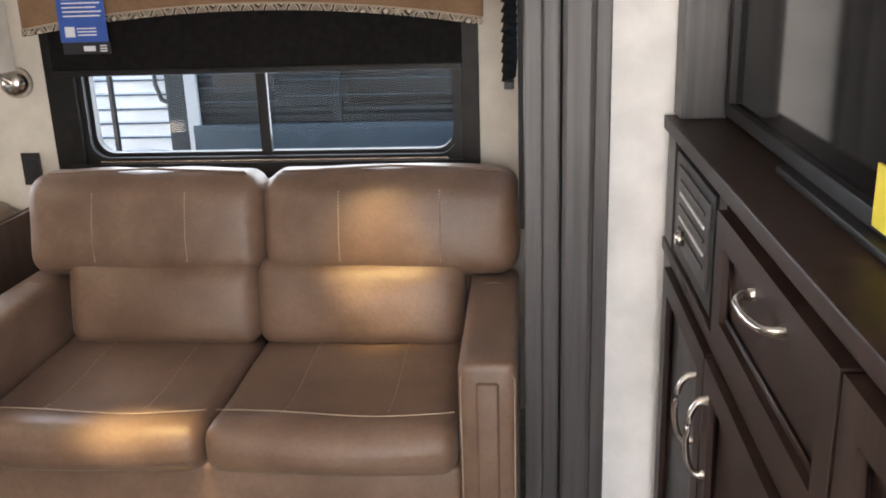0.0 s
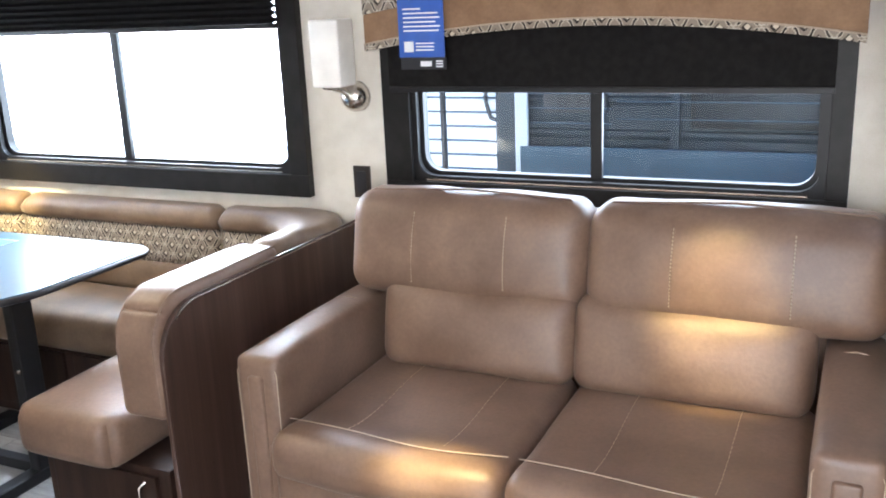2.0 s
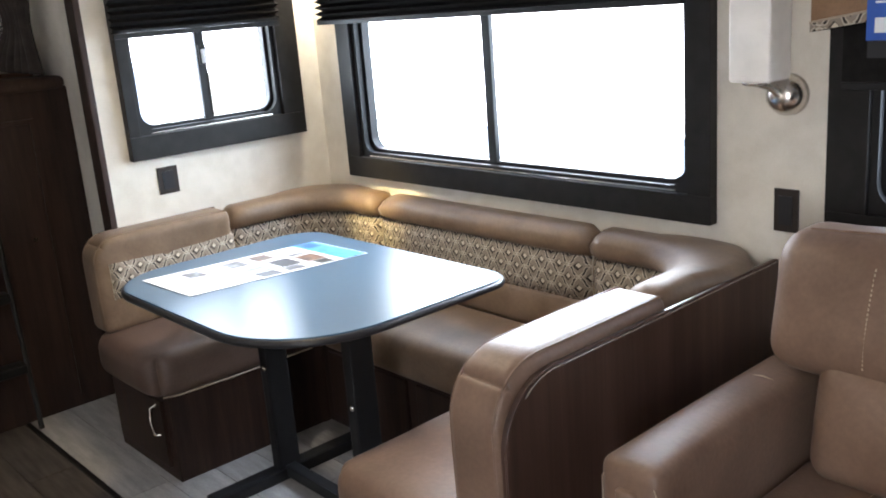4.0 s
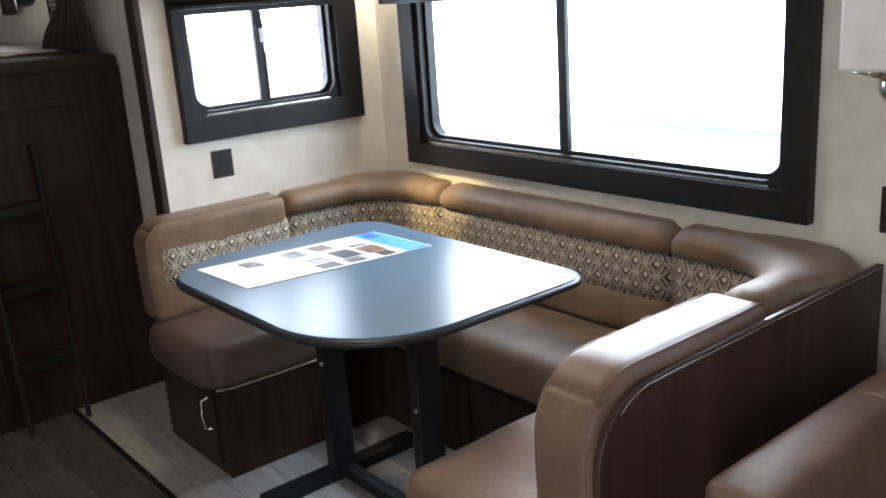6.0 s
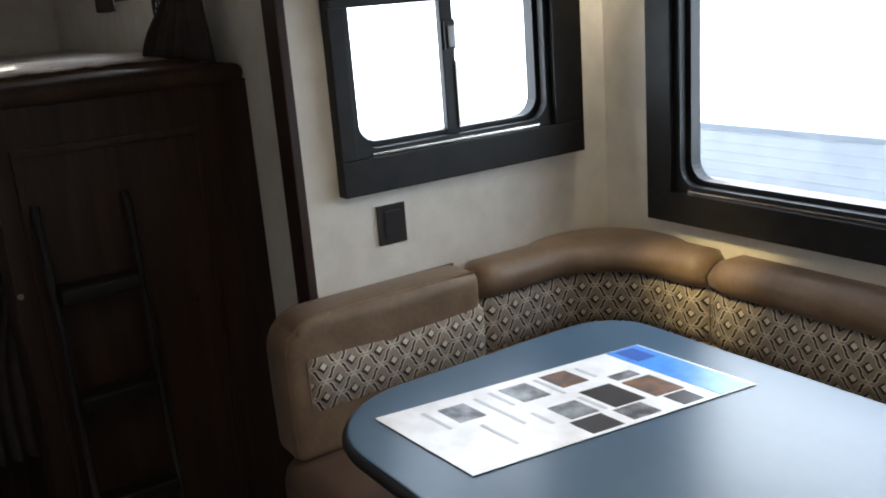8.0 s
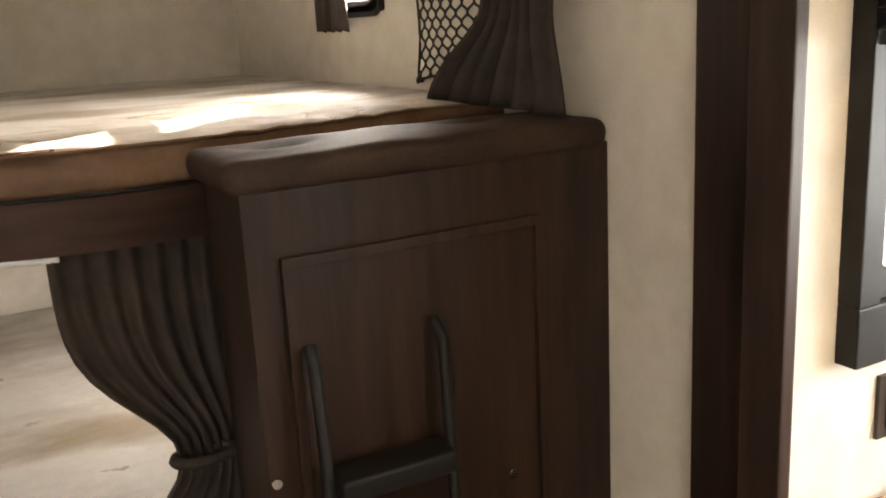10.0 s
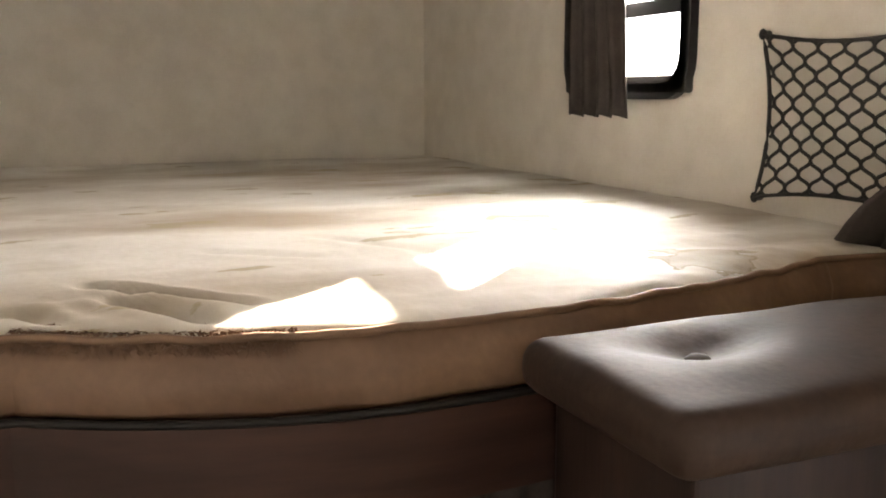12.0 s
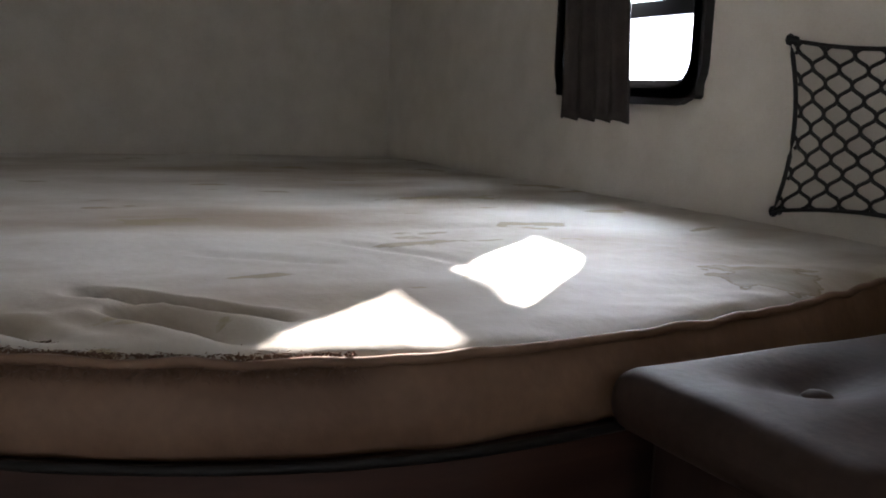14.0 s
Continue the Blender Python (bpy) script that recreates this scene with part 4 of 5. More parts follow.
def quad_plate(c, u, v, a0, a1, b0, b1, h):
    bm = bmesh.new()
    lo = [c + u * a + v * b for a, b in ((a0, b0), (a1, b0), (a1, b1), (a0, b1))]
    p = [bm.verts.new(q) for q in lo]
    t = [bm.verts.new(q + Vector((0, 0, h))) for q in lo]
    bm.faces.new(list(reversed(p)))
    bm.faces.new(t)
    for i in range(4):
        bm.faces.new((p[i], p[(i + 1) % 4], t[(i + 1) % 4], t[i]))
    return bm


part("sheet", quad_plate(bc, bu, bv, -0.5, 0.5, -0.5, 0.5, 0.001), PAPER, br)
part("banner", quad_plate(bc, bu, bv, -0.49, 0.49, 0.36, 0.49, 0.0016), SKYBLUE, br, "bright blue printed banner")
part("title_bar", quad_plate(bc, bu, bv, -0.46, -0.24, 0.385, 0.46, 0.0020), BLUE, br, "dark blue title block")
for a, b, da, db, m in ((-0.02, 0.215, 0.30, 0.11, PHOTO_A), (-0.16, 0.22, 0.10, 0.09, PHOTO_B), (0.30, 0.23, 0.17, 0.08, INK), (-0.06, 0.07, 0.32, 0.115, INK), (0.28, 0.05, 0.18, 0.10, PHOTO_B), (-0.42, 0.06, 0.24, 0.10, PHOTO_A),
                        (0.02, -0.08, 0.22, 0.10, PHOTO_B), (0.27, -0.10, 0.2, 0.11, INK), (-0.40, -0.10, 0.26, 0.10, PHOTO_B), (-0.36, -0.33, 0.24, 0.09, PHOTO_B)):
    part("photo", quad_plate(bc, bu, bv, a, a + da, b, b + db, 0.0016), m, br, "small printed photograph")
for a, b, da in ((-0.40, 0.19, 0.20), (-0.40, 0.03, 0.3), (0.0, 0.04, 0.24), (-0.40, -0.14, 0.26), (0.02, -0.14, 0.2), (-0.38, -0.2, 0.5), (-0.38, -0.38, 0.3), (-0.02, -0.3, 0.34)):
    part("text_line", quad_plate(bc, bu, bv, a, a + da, b, b + 0.012, 0.0016), PALEGREY, br)

# white tag in the seat gap
tagged(thing("cushion_tag", box(-1.99, -1.986, 2.29, 2.335, 0.463, 0.54, 0), PAPER, "small white paper tag tucked behind the seat cushion", "tag"))

# ---------------------------------------------------------------- television cabinet
CX = 0.64
tv = root("television_cabinet", (CX + 0.3, 0.7, 0), "dark wood television cabinet with drawer, doors and a shelf", "cabinet")
part("body", box(CX + 0.012, CX + 0.62, -0.30, 1.60, 0.0, 1.168, 0.003), DARKWOOD, tv)
part("shelf", box(CX - 0.012, CX + 0.62, -0.30, 1.60, 1.170, 1.20, 0.004), DARKWOOD, tv)
part("rail", box(CX - 0.006, CX + 0.012, -0.30, 1.60, 0.885, 0.915, 0.006), DARKWOOD, tv)
part("stile", box(CX + 0.0, CX + 0.013, 1.50, 1.60, 0.02, 1.168, 0.002), GREYWOOD, tv)
part("stile", box(CX + 0.0, CX + 0.013, 0.97, 1.03, 0.92, 1.168, 0.002), DARKWOOD, tv)


def panel_front(y0, y1, z0, z1, parent, name, fill, handle):
    """A framed front with a sunk field and a bow handle; handle: two points in (y, z)."""
    f0 = CX - 0.016
    d = part(name, ring_frame("x", CX + 0.012, f0 - CX - 0.012, (y0, y1, z0, z1), (y0 + 0.055, y1 - 0.055, z0 + 0.05, z1 - 0.05), 0.003, 0.003, 2), DARKWOOD, parent)
    part("field", box(CX + 0.003, CX + 0.011, y0 + 0.055, y1 - 0.055, z0 + 0.05, z1 - 0.05, 0.001), fill, d)
    u0, u1, w0, w1 = y0 + 0.055, y1 - 0.055, z0 + 0.05, z1 - 0.05
    part("bead", tube([(CX - 0.002, u0 + 0.004, w0 + 0.004), (CX - 0.002, u1 - 0.004, w0 + 0.004), (CX - 0.002, u1 - 0.004, w1 - 0.004), (CX - 0.002, u0 + 0.004, w1 - 0.004)], 0.005, 6, closed=True), DARKWOOD, d)
    (ya, za), (yb, zb) = handle
    pts = [(f0 + 0.002 - 0.036 * math.sin(math.pi * i / 14) ** 0.6, ya + (yb - ya) * (0.5 - 0.5 * math.cos(math.pi * i / 14)), za + (zb - za) * (0.5 - 0.5 * math.cos(math.pi * i / 14))) for i in range(15)]
    part("handle", tube(pts, [0.009, 0.008] + [0.0062] * 11 + [0.008, 0.009], 10), CHROME, d, "nickel bow handle")
    return d


panel_front(0.36, 0.965, 0.925, 1.15, tv, "drawer", DARKWOOD, ((0.705, 1.10), (0.55, 1.108)))
panel_front(-0.25, 0.35, 0.925, 1.15, tv, "drawer", DARKWOOD, ((0.05, 1.08), (-0.07, 1.08)))
panel_front(1.005, 1.49, 0.06, 0.875, tv, "door", GREYWOOD, ((1.07, 0.805), (1.07, 0.67)))
panel_front(0.36, 0.995, 0.06, 0.875, tv, "door", DARKWOOD, ((0.95, 0.815), (0.95, 0.67)))
panel_front(-0.25, 0.35, 0.06, 0.875, tv, "door", DARKWOOD, ((-0.19, 0.79), (-0.19, 0.69)))
ra = part("radio_panel", box(CX - 0.004, CX + 0.012, 1.04, 1.45, 0.93, 1.15, 0.004), RUBBER, tv, "black radio panel with silver face")
part("face_plate", box(CX - 0.008, CX - 0.003, 1.07, 1.40, 0.965, 1.13, 0.002), GREYWOOD, ra, "grey face plate")
for i in range(5):
    part("button", box(CX - 0.011, CX - 0.008, 1.10, 1.36, 1.00 + i * 0.025, 1.006 + i * 0.025, 0.001), PAPER if i % 2 else INK, ra)
part("volume_knob", lathe([(0.016, 0), (0.016, 0.012), (0.012, 0.016)], (CX - 0.008, 1.31, 0.995), "-x", 14), CHROME, ra, "chrome knob")

part("upright", box(CX + 0.012, CX + 0.11, 1.52, 1.62, 1.201, CEIL - 0.002, 0.004), GREYWOOD, tv)
tvset = root("television", (CX + 0.16, 0.75, 1.21), "large black television with a glossy screen above the cabinet", "television")
part("bezel", merge(box(CX + 0.10, CX + 0.14, 0.02, 1.50, 1.213, 1.24), box(CX + 0.10, CX + 0.14, 0.02, 1.50, 1.98, 2.0), box(CX + 0.10, CX + 0.14, 1.47, 1.50, 1.24, 1.98), box(CX + 0.10, CX + 0.14, 0.02, 0.05, 1.24, 1.98)), RUBBER, tvset)
part("screen", box(CX + 0.115, CX + 0.135, 0.05, 1.47, 1.24, 1.98, 0), SCREEN, tvset)
part("stand", box(CX + 0.08, CX + 0.2, 0.5, 1.0, 1.201, 1.214), RUBBER, tvset)
tagged(thing("price_sticker", box(CX + 0.096, CX + 0.0995, 0.54, 0.62, 1.222, 1.30, 0), YELLOW, "bright yellow price sticker on the television edge", "sticker"))

# ---------------------------------------------------------------- bunks
MZ = 1.346


def bunk_edge(n=150):
    """Front edge of the upper bunk in plan, rounded at its free end."""
    pts = [(-4.225, S - 0.004)]
    for i in range(n + 1):
        y = 1.45 - (1.45 - 0.55) * i / n
        x = -4.20 + 0.08 * (1 - ((y - 0.88) / 0.5) ** 2) if y > 0.88 else -4.12 - 0.10 * ((0.88 - y) / 0.33) ** 2
        pts.append((min(max(x, -4.24), -4.115) - 0.028, y))
    for i in range(1, 14):
        a = radians(90 * i / 13)
        pts.append((-4.248 - 0.55 * (1 - math.cos(a)), 0.55 - 0.60 * math.sin(a)))
    return pts


FOLDS = [(-4.235, 0.758, -4.40, 0.605, 0.009, 0.021), (-4.185, 0.715, -4.335, 0.628, 0.012, 0.025), (-4.215, 0.60, -4.33, 0.545, 0.010, 0.014), (-4.38, 1.02, -4.62, 0.90, 0.010, 0.0028), (-4.62, 1.36, -4.66, 1.05, 0.014, 0.005), (-4.45, 0.88, -4.56, 0.74, 0.010, 0.005)]


def mattress(z0, z1, shift, label, creases):
    edge = [(x + shift, y) for x, y in bunk_edge()]
    r = root("bunk_mattress", (-5.0, 0.8, z0), label, "mattress")
    bm = bmesh.new()
    lay = bm.loops.layers.uv.new("UVMap")
    nb = 110
    rows = []
    for i, (x, y) in enumerate(edge):
        row = []
        for j in range(nb + 1):
            t = (j / nb) ** 1.6
            px, py = x + (BX + 0.01 - x) * t, y + (0.0 if i else 0)
            dist = (x - px)
            z = z1 - 0.010 * math.exp(-dist / 0.012) + 0.006 * noise.noise(Vector((px * 3, py * 3, 1)))
            if creases:
                near = math.exp(-((dist - 0.12) / 0.12) ** 2)
                for fx, fy, gx, gy, wide, high in FOLDS:
                    ex, ey = gx - fx, gy - fy
                    ll = ex * ex + ey * ey
                    t2 = ((px - fx) * ex + (py - fy) * ey) / ll
                    side = ((px - fx) * ey - (py - fy) * ex) / math.sqrt(ll)
                    if -0.3 < t2 < 1.3:
                        fade = max(0.0, 1 - (2 * t2 - 1) ** 4) if 0 <= t2 <= 1 else 0.0
                        z += high * fade * min(1.0, max(0.0, dist - 0.012) / 0.05) * (0.15 * math.exp(-((side - 2 * wide) / wide) ** 2) + 0.15 * math.exp(-((side + 2 * wide) / wide) ** 2) - math.exp(-(side / wide) ** 2))
                z += 0.005 * noise.noise(Vector((px * 14, py * 5, 3))) * math.exp(-dist / 0.5)
                z += 0.0025 * noise.noise(Vector((px * 40, py * 22, 9))) * math.exp(-dist / 0.25)
            row.append(bm.verts.new((px, py, z)))
        rows.append(row)
    for a, c in zip(rows, rows[1:]):
        for j in range(nb):
            f = bm.faces.new((a[j], a[j + 1], c[j + 1], c[j]))
            f.smooth = True
    bmesh.ops.recalc_face_normals(bm, faces=bm.faces)
    if sum(f.normal.z for f in bm.faces) < 0:
        bmesh.ops.reverse_faces(bm, faces=bm.faces)
    part("top_cover", bm, MATTRESS, r, "pale creased quilted top")
    sd = bmesh.new()
    prof = [(-0.002, z1 - 0.011), (0.006, z1 - 0.020), (0.014, z1 - 0.045), (0.014, z0 + 0.012), (0.004, z0 + 0.002), (-0.02, z0)]
    srows = []
    for i, (x, y) in enumerate(edge):
        a, c = edge[max(0, i - 1)], edge[min(len(edge) - 1, i + 1)]
        n = Vector((c[1] - a[1], -(c[0] - a[0]))).normalized()
        if n.x < 0 and abs(n.x) > abs(n.y):
            n = -n
        if n.x < -0.01:
            n = -n
        w = 0.004 * noise.noise(Vector((x * 12, y * 12, z0)))
        srows.append([sd.verts.new((x + n.x * (o + w), y + n.y * (o + w), z + 0.003 * noise.noise(Vector((y * 30, z * 9, 4))))) for o, z in prof])
    for a, c in zip(srows, srows[1:]):
        for j in range(len(prof) - 1):
            sd.faces.new((a[j], c[j], c[j + 1], a[j + 1])).smooth = True
    bmesh.ops.recalc_face_normals(sd, faces=sd.faces)
    part("side_band", sd, BUNKVINYL, r, "tan vinyl side")
    if creases:
        rnd = random.Random(5)
        tufts = bmesh.new()
        for _ in range(3200):
            i = rnd.randrange(114, 160)
            f = rnd.random()
            q, s = edge[i], edge[min(i + 1, len(edge) - 1)]
            x, y = q[0] + (s[0] - q[0]) * f, q[1] + (s[1] - q[1]) * f
            o = rnd.uniform(-0.030, 0.012)
            base = Vector((x + o, y, z1 - 0.006 - max(0, o) * 1.2))
            tip = base + Vector((rnd.uniform(0.0, 0.007), rnd.uniform(-0.006, 0.006), rnd.uniform(-0.009, 0.003)))
            sidev = Vector((0, 0.0012, 0))
            tufts.faces.new([tufts.verts.new(c) for c in (base - sidev, base + sidev, tip)])
            tufts.faces.new([tufts.verts.new(c) for c in (base - sidev, tip, base + Vector((0.001, 0, 0.001)))])
        tagged(part("frayed_edge", tufts, BUNKVINYL, r, "frayed brown fibres along the edge"), kind="stuff")
    part("seam", tube([(p[0] + 0.004, p[1], z1 - 0.010 + 0.003 * noise.noise(Vector((p[1] * 25, 1, 5)))) for p in edge], 0.004, 6), BUNKVINYL, r)
    body = slab([(x - 0.03, y) for x, y in edge] + [(BX + 0.01, edge[-1][1]), (BX + 0.01, S - 0.004)], z0, z1 - 0.04)
    part("core", body, BUNKVINYL, r)
    return r


mattress(1.265, MZ, 0.0, "pale creased mattress with tan vinyl sides on the upper bunk", True)
mattress(0.50, 0.60, -0.10, "pale creased mattress on the lower bunk", False)


def bunk_board(z0, z1, shift, name, label, deck):
    edge = [(x + shift, y) for x, y in bunk_edge()]
    r = root(name, (-4.9, 0.8, z0), label, "bunk")
    sd = bmesh.new()
    rows = []
    for i, (x, y) in enumerate(edge):
        a, c = edge[max(0, i - 1)], edge[min(len(edge) - 1, i + 1)]
        n = Vector((c[1] - a[1], -(c[0] - a[0]))).normalized()
        if n.x < -0.01:
            n = -n
        rows.append([sd.verts.new((x + n.x * o, y + n.y * o, z)) for o, z in ((0.022, z0), (0.022, z1), (0.0, z1), (0.0, z0))])
    for a, c in zip(rows, rows[1:]):
        for j in range(4):
            sd.faces.new((a[j], c[j], c[(j + 1) % 4], a[(j + 1) % 4])).smooth = False
    sd.faces.new(rows[0])
    sd.faces.new(list(reversed(rows[-1])))
    bmesh.ops.recalc_face_normals(sd, faces=sd.faces)
    part("fascia", sd, FASCIA, r, "curved dark wood fascia")
    part("edge_trim", tube([(p[0] + 0.023, p[1], z1 + 0.001) for p in edge], 0.004, 6), FRAME, r)
    part("deck", slab([(x - 0.002, y) for x, y in edge] + [(BX + 0.006, edge[-1][1]), (BX + 0.006, S - 0.004)], deck, deck + 0.018), DARKWOOD, r)
    return r


bunk_board(1.178, 1.268, 0.0, "upper_bunk", "upper bunk board with a curved dark wood fascia", 1.245)
lb = bunk_board(0.36, 0.505, -0.10, "lower_bunk", "lower bunk board with a curved dark wood fascia", 0.48)
part("plinth", box(BX + 0.01, -4.45, 0.05, S - 0.01, 0.0, 0.36, 0.002), DARKWOOD, lb)
edge = bunk_edge()
tagged(thing("bunk_light_strip", tube([(x + 0.006, y, 1.171) for x, y in edge if y < 0.76], 0.006, 6), PAPER, "white plastic curtain track under the upper bunk", "curtain track"))

# ladder cabinet with padded top
lc = root("ladder_cabinet", (-4.0, 1.3, 0), "dark wood cabinet end panel beside the bunks with a padded top", "cabinet")
part("panel", box(-4.08, -3.893, 0.975, S - 0.001, 0.0, 1.285, 0.004), DARKWOOD, lc)
part("frame_moulding", merge(box(-3.893, -3.883, 1.035, 1.48, 1.160, 1.178, 0.003), box(-3.893, -3.883, 1.025, 1.042, 0.05, 1.178, 0.003), box(-3.893, -3.883, 1.47, 1.487, 0.05, 1.178, 0.003)), DARKWOOD, lc)


def pad_bend(p, u, v, w):
    q = p.copy()
    if w > 0:
        for by in (1.085, 1.42):
            q.z -= 0.021 * math.exp(-(((p.x + 4.03) / 0.038) ** 2 + ((p.y - by) / 0.045) ** 2)) * w
        q.z += 0.002 * noise.noise(Vector((p.x * 20, p.y * 12, 5)))
    return q


pad = part("padded_top", rbox(-4.12, -3.880, 0.955, S - 0.004, 1.276, 1.325, 0.022, 18, (0, 0, 0.010), pad_bend, 4), PADVINYL, lc, "button-tufted brown vinyl pad")
for by in (1.085, 1.42):
    part("button", lathe([(0.013, 0), (0.013, 0.003), (0.008, 0.007), (0.001, 0.008)], (-4.03, by, 1.3085)), PADVINYL, pad, "covered button")

# ladder hung on the cabinet front
ld = root("ladder", (-3.86, 1.25, 0.0), "black metal bunk ladder leaning on the cabinet", "ladder")
for y in (1.055, 1.265):
    part("rail", tube([(-3.878, y, 1.04), (-3.858, y + (0.004 if y > 1.2 else -0.004), 1.015), (-3.83, y, 0.6), (-3.78, y, 0.012)], 0.010, 10), LADDER, ld)
for z in (0.27, 0.545, 0.83):
    xx = -3.84 if z > 0.5 else -3.81
    part("step", rbox(xx - 0.035, xx + 0.035, 1.062, 1.258, z - 0.026, z + 0.012, 0.008, 2), LADDER, ld)
for z, y in ((0.83, 0.985), (0.72, 1.41)):
    tagged(thing("latch", lathe([(0.008, 0), (0.008, 0.006), (0.005, 0.009)], (-3.884, y, z), "-x", 10), CHROME, "small chrome knob on the bunk cabinet", "latch"))


def drape(name, top, bottom, tie, label, folds=9, flare=1.0, mat_=None, thick=0.012):
    """A gathered curtain between a top line and a bottom line of (x, y, z), pinched at tie = (fraction, width)."""
    bm = bmesh.new()
    n, m = folds * 8, 26
    (t0, t1), (b0, b1) = [[Vector(q) for q in s] for s in (top, bottom)]
    rows = []
    for j in range(m + 1):
        v = j / m
        a, c = t0.lerp(b0, v), t1.lerp(b1, v)
        if tie:
            f, w, px = tie
            k = math.exp(-((v - f) / 0.16) ** 2) * (1 - w)
            mid = a.lerp(c, px)
            a, c = a.lerp(mid, k), c.lerp(mid, k)
        along = (c - a)
        nor = Vector((along.y, -along.x, 0)).normalized()
        row = []
        for i in range(n + 1):
            u = i / n
            amp = thick * (0.7 + 0.5 * noise.noise(Vector((u * 6, v * 2, 3))))
            p = a.lerp(c, u) + nor * amp * math.sin(u * folds * 2 * math.pi + 1.2 * noise.noise(Vector((v * 3, u * 2, 1))))
            p.z += 0.003 * math.sin(u * folds * 2 * math.pi) * v
            row.append(bm.verts.new(p))
        rows.append(row)
    for a, c in zip(rows, rows[1:]):
        for i in range(n):
            bm.faces.new((a[i], a[i + 1], c[i + 1], c[i])).smooth = True
    ob = thing(name, bm, mat_ or CURTAIN, label, "curtain")
    sol = ob.modifiers.new("cloth", "SOLIDIFY")
    sol.thickness = 0.002
    return ob


# curtain of the upper bunk, tied back by the side wall, and the lower one
drape("bunk_curtain", ((-4.10, 1.54, 1.95), (-3.90, 1.54, 1.95)), ((-4.29, 1.50, 1.350), (-3.915, 1.56, 1.332)), (0.70, 0.50, 0.80), "dark brown curtain tied back at the upper bunk", 6, thick=0.026)
drape("bunk_curtain", ((-4.165, 1.05, 1.20), (-4.165, 0.735, 1.20)), ((-4.15, 1.05, 0.30), (-4.14, 0.72, 0.30)), (0.46, 0.42, 0.10), "dark brown curtain tied back at the lower bunk", 8, thick=0.012)
tie = thing("curtain_tieback", tube([(-4.14 + 0.03 * math.cos(a), 0.935 + 0.052 * math.sin(a), 0.79) for a in [2 * math.pi * i / 16 for i in range(16)]], 0.010, 6, closed=True), CURTAIN, "dark brown cloth tieback holding the lower curtain", "tieback")
# window curtain of the bunk
drape("bunk_window_curtain", ((-5.10, S - 0.045, 1.97), (-4.93, S - 0.045, 1.97)), ((-5.09, S - 0.045, 1.487), (-4.885, S - 0.045, 1.487)), None, "short grey-brown curtain drawn to one side of the bunk window", 4, thick=0.012, mat_=CURTAIN)
tagged(thing("curtain_rod", tube([(-5.26, S - 0.045, 1.972), (-4.62, S - 0.045, 1.972)], 0.006, 8), CHROME, "thin metal curtain rod over the bunk window", "curtain rod"))

# elastic net on the side wall
NX0, NX1, NZ0, NZ1 = -4.572, -4.215, 1.368, 1.622
net = root("storage_net", ((NX0 + NX1) / 2, S - 0.012, NZ0), "black elastic storage net stretched on the side wall", "net")
NYW = S - 0.014


def net_point(u, v):
    su, sv = 0.024 * 4 * v * (1 - v), 0.018 * 4 * u * (1 - u)
    x = NX0 + (NX1 - NX0) * u + su * (1 - 2 * u)
    z = NZ0 + (NZ1 - NZ0) * v + sv * (1 - 2 * v)
    return Vector((x, NYW - 0.012 * math.sin(math.pi * u) * math.sin(math.pi * v), z))


part("border_cord", tube([net_point(*q) for q in [(i / 12, 0) for i in range(12)] + [(1, i / 12) for i in range(12)] + [(1 - i / 12, 1) for i in range(12)] + [(0, 1 - i / 12) for i in range(12)]], 0.0034, 6, closed=True), NET, net)
cols, rws = 7, 11
cords = []
for k in range(-rws, cols + 1):
    for s in (1, -1):
        pts = []
        steps = 6 * rws
        for j in range(steps + 1):
            v = j / steps
            u = (k + s * (v * rws / 2) + (0 if s > 0 else rws / 2)) / cols + 0.011 * math.sin(v * rws * 2 * math.pi) * s
            if 0 <= u <= 1:
                pts.append(net_point(u, v))
        if len(pts) > 1:
            cords.append(tube(pts, 0.0029, 5))
part("netting", merge(*cords), NET, net)
for u, v in ((0, 0), (0, 1), (1, 0), (1, 1)):
    p = net_point(u, v)
    part("screw", lathe([(0.006, 0), (0.006, 0.012), (0.009, 0.014)], (p.x, S, p.z), "y", 8), RUBBER, net)

# lower bunk window
window("window_6", "y", S, 1, LOWW, None, 0.04, -4.95, "small window of the lower bunk with rounded black frame", GLASS, lower=True, trim_w=0)

# ---------------------------------------------------------------- ceiling fixtures
for x, y in ((-0.12, 1.42), (-0.66, 1.15), (-3.0, 1.42), (-2.45, 1.50)):
    r = root("puck_light", (x, y, CEIL - 0.02), "round recessed ceiling light with nickel rim", "ceiling light", "lounge ceiling lights")
    part("rim", lathe([(0.032, CEIL - 0.012), (0.05, CEIL - 0.010), (0.052, CEIL - 0.001), (0.034, CEIL - 0.001)], (x, y, 0)), CHROME, r)

# ---------------------------------------------------------------- outside
yard = bmesh.new()
bmesh.ops.create_grid(yard, x_segments=40, y_segments=40, size=400)
moved(yard, Matrix.Translation((0, 0, -0.75)))
structure("ground", yard, GRAVEL, "pale gravel sales yard", "ground")


def ribbed(x0, x1, y, z0, z1, pitch, depth):
    bm = bmesh.new()
    n = int((z1 - z0) / pitch)
    rows = []
    for i in range(n):
        z = z0 + (z1 - z0) * i / n
        for dz, dy in ((0, 0), (pitch * 0.72, -0.2 * depth), (pitch * 0.86, -depth), (pitch * 0.98, -depth)):
            rows.append([bm.verts.new((x, y + dy, z + dz)) for x in (x0, x1)])
    for a, c in zip(rows, rows[1:]):
        bm.faces.new((a[0], a[1], c[1], c[0]))
    return bm


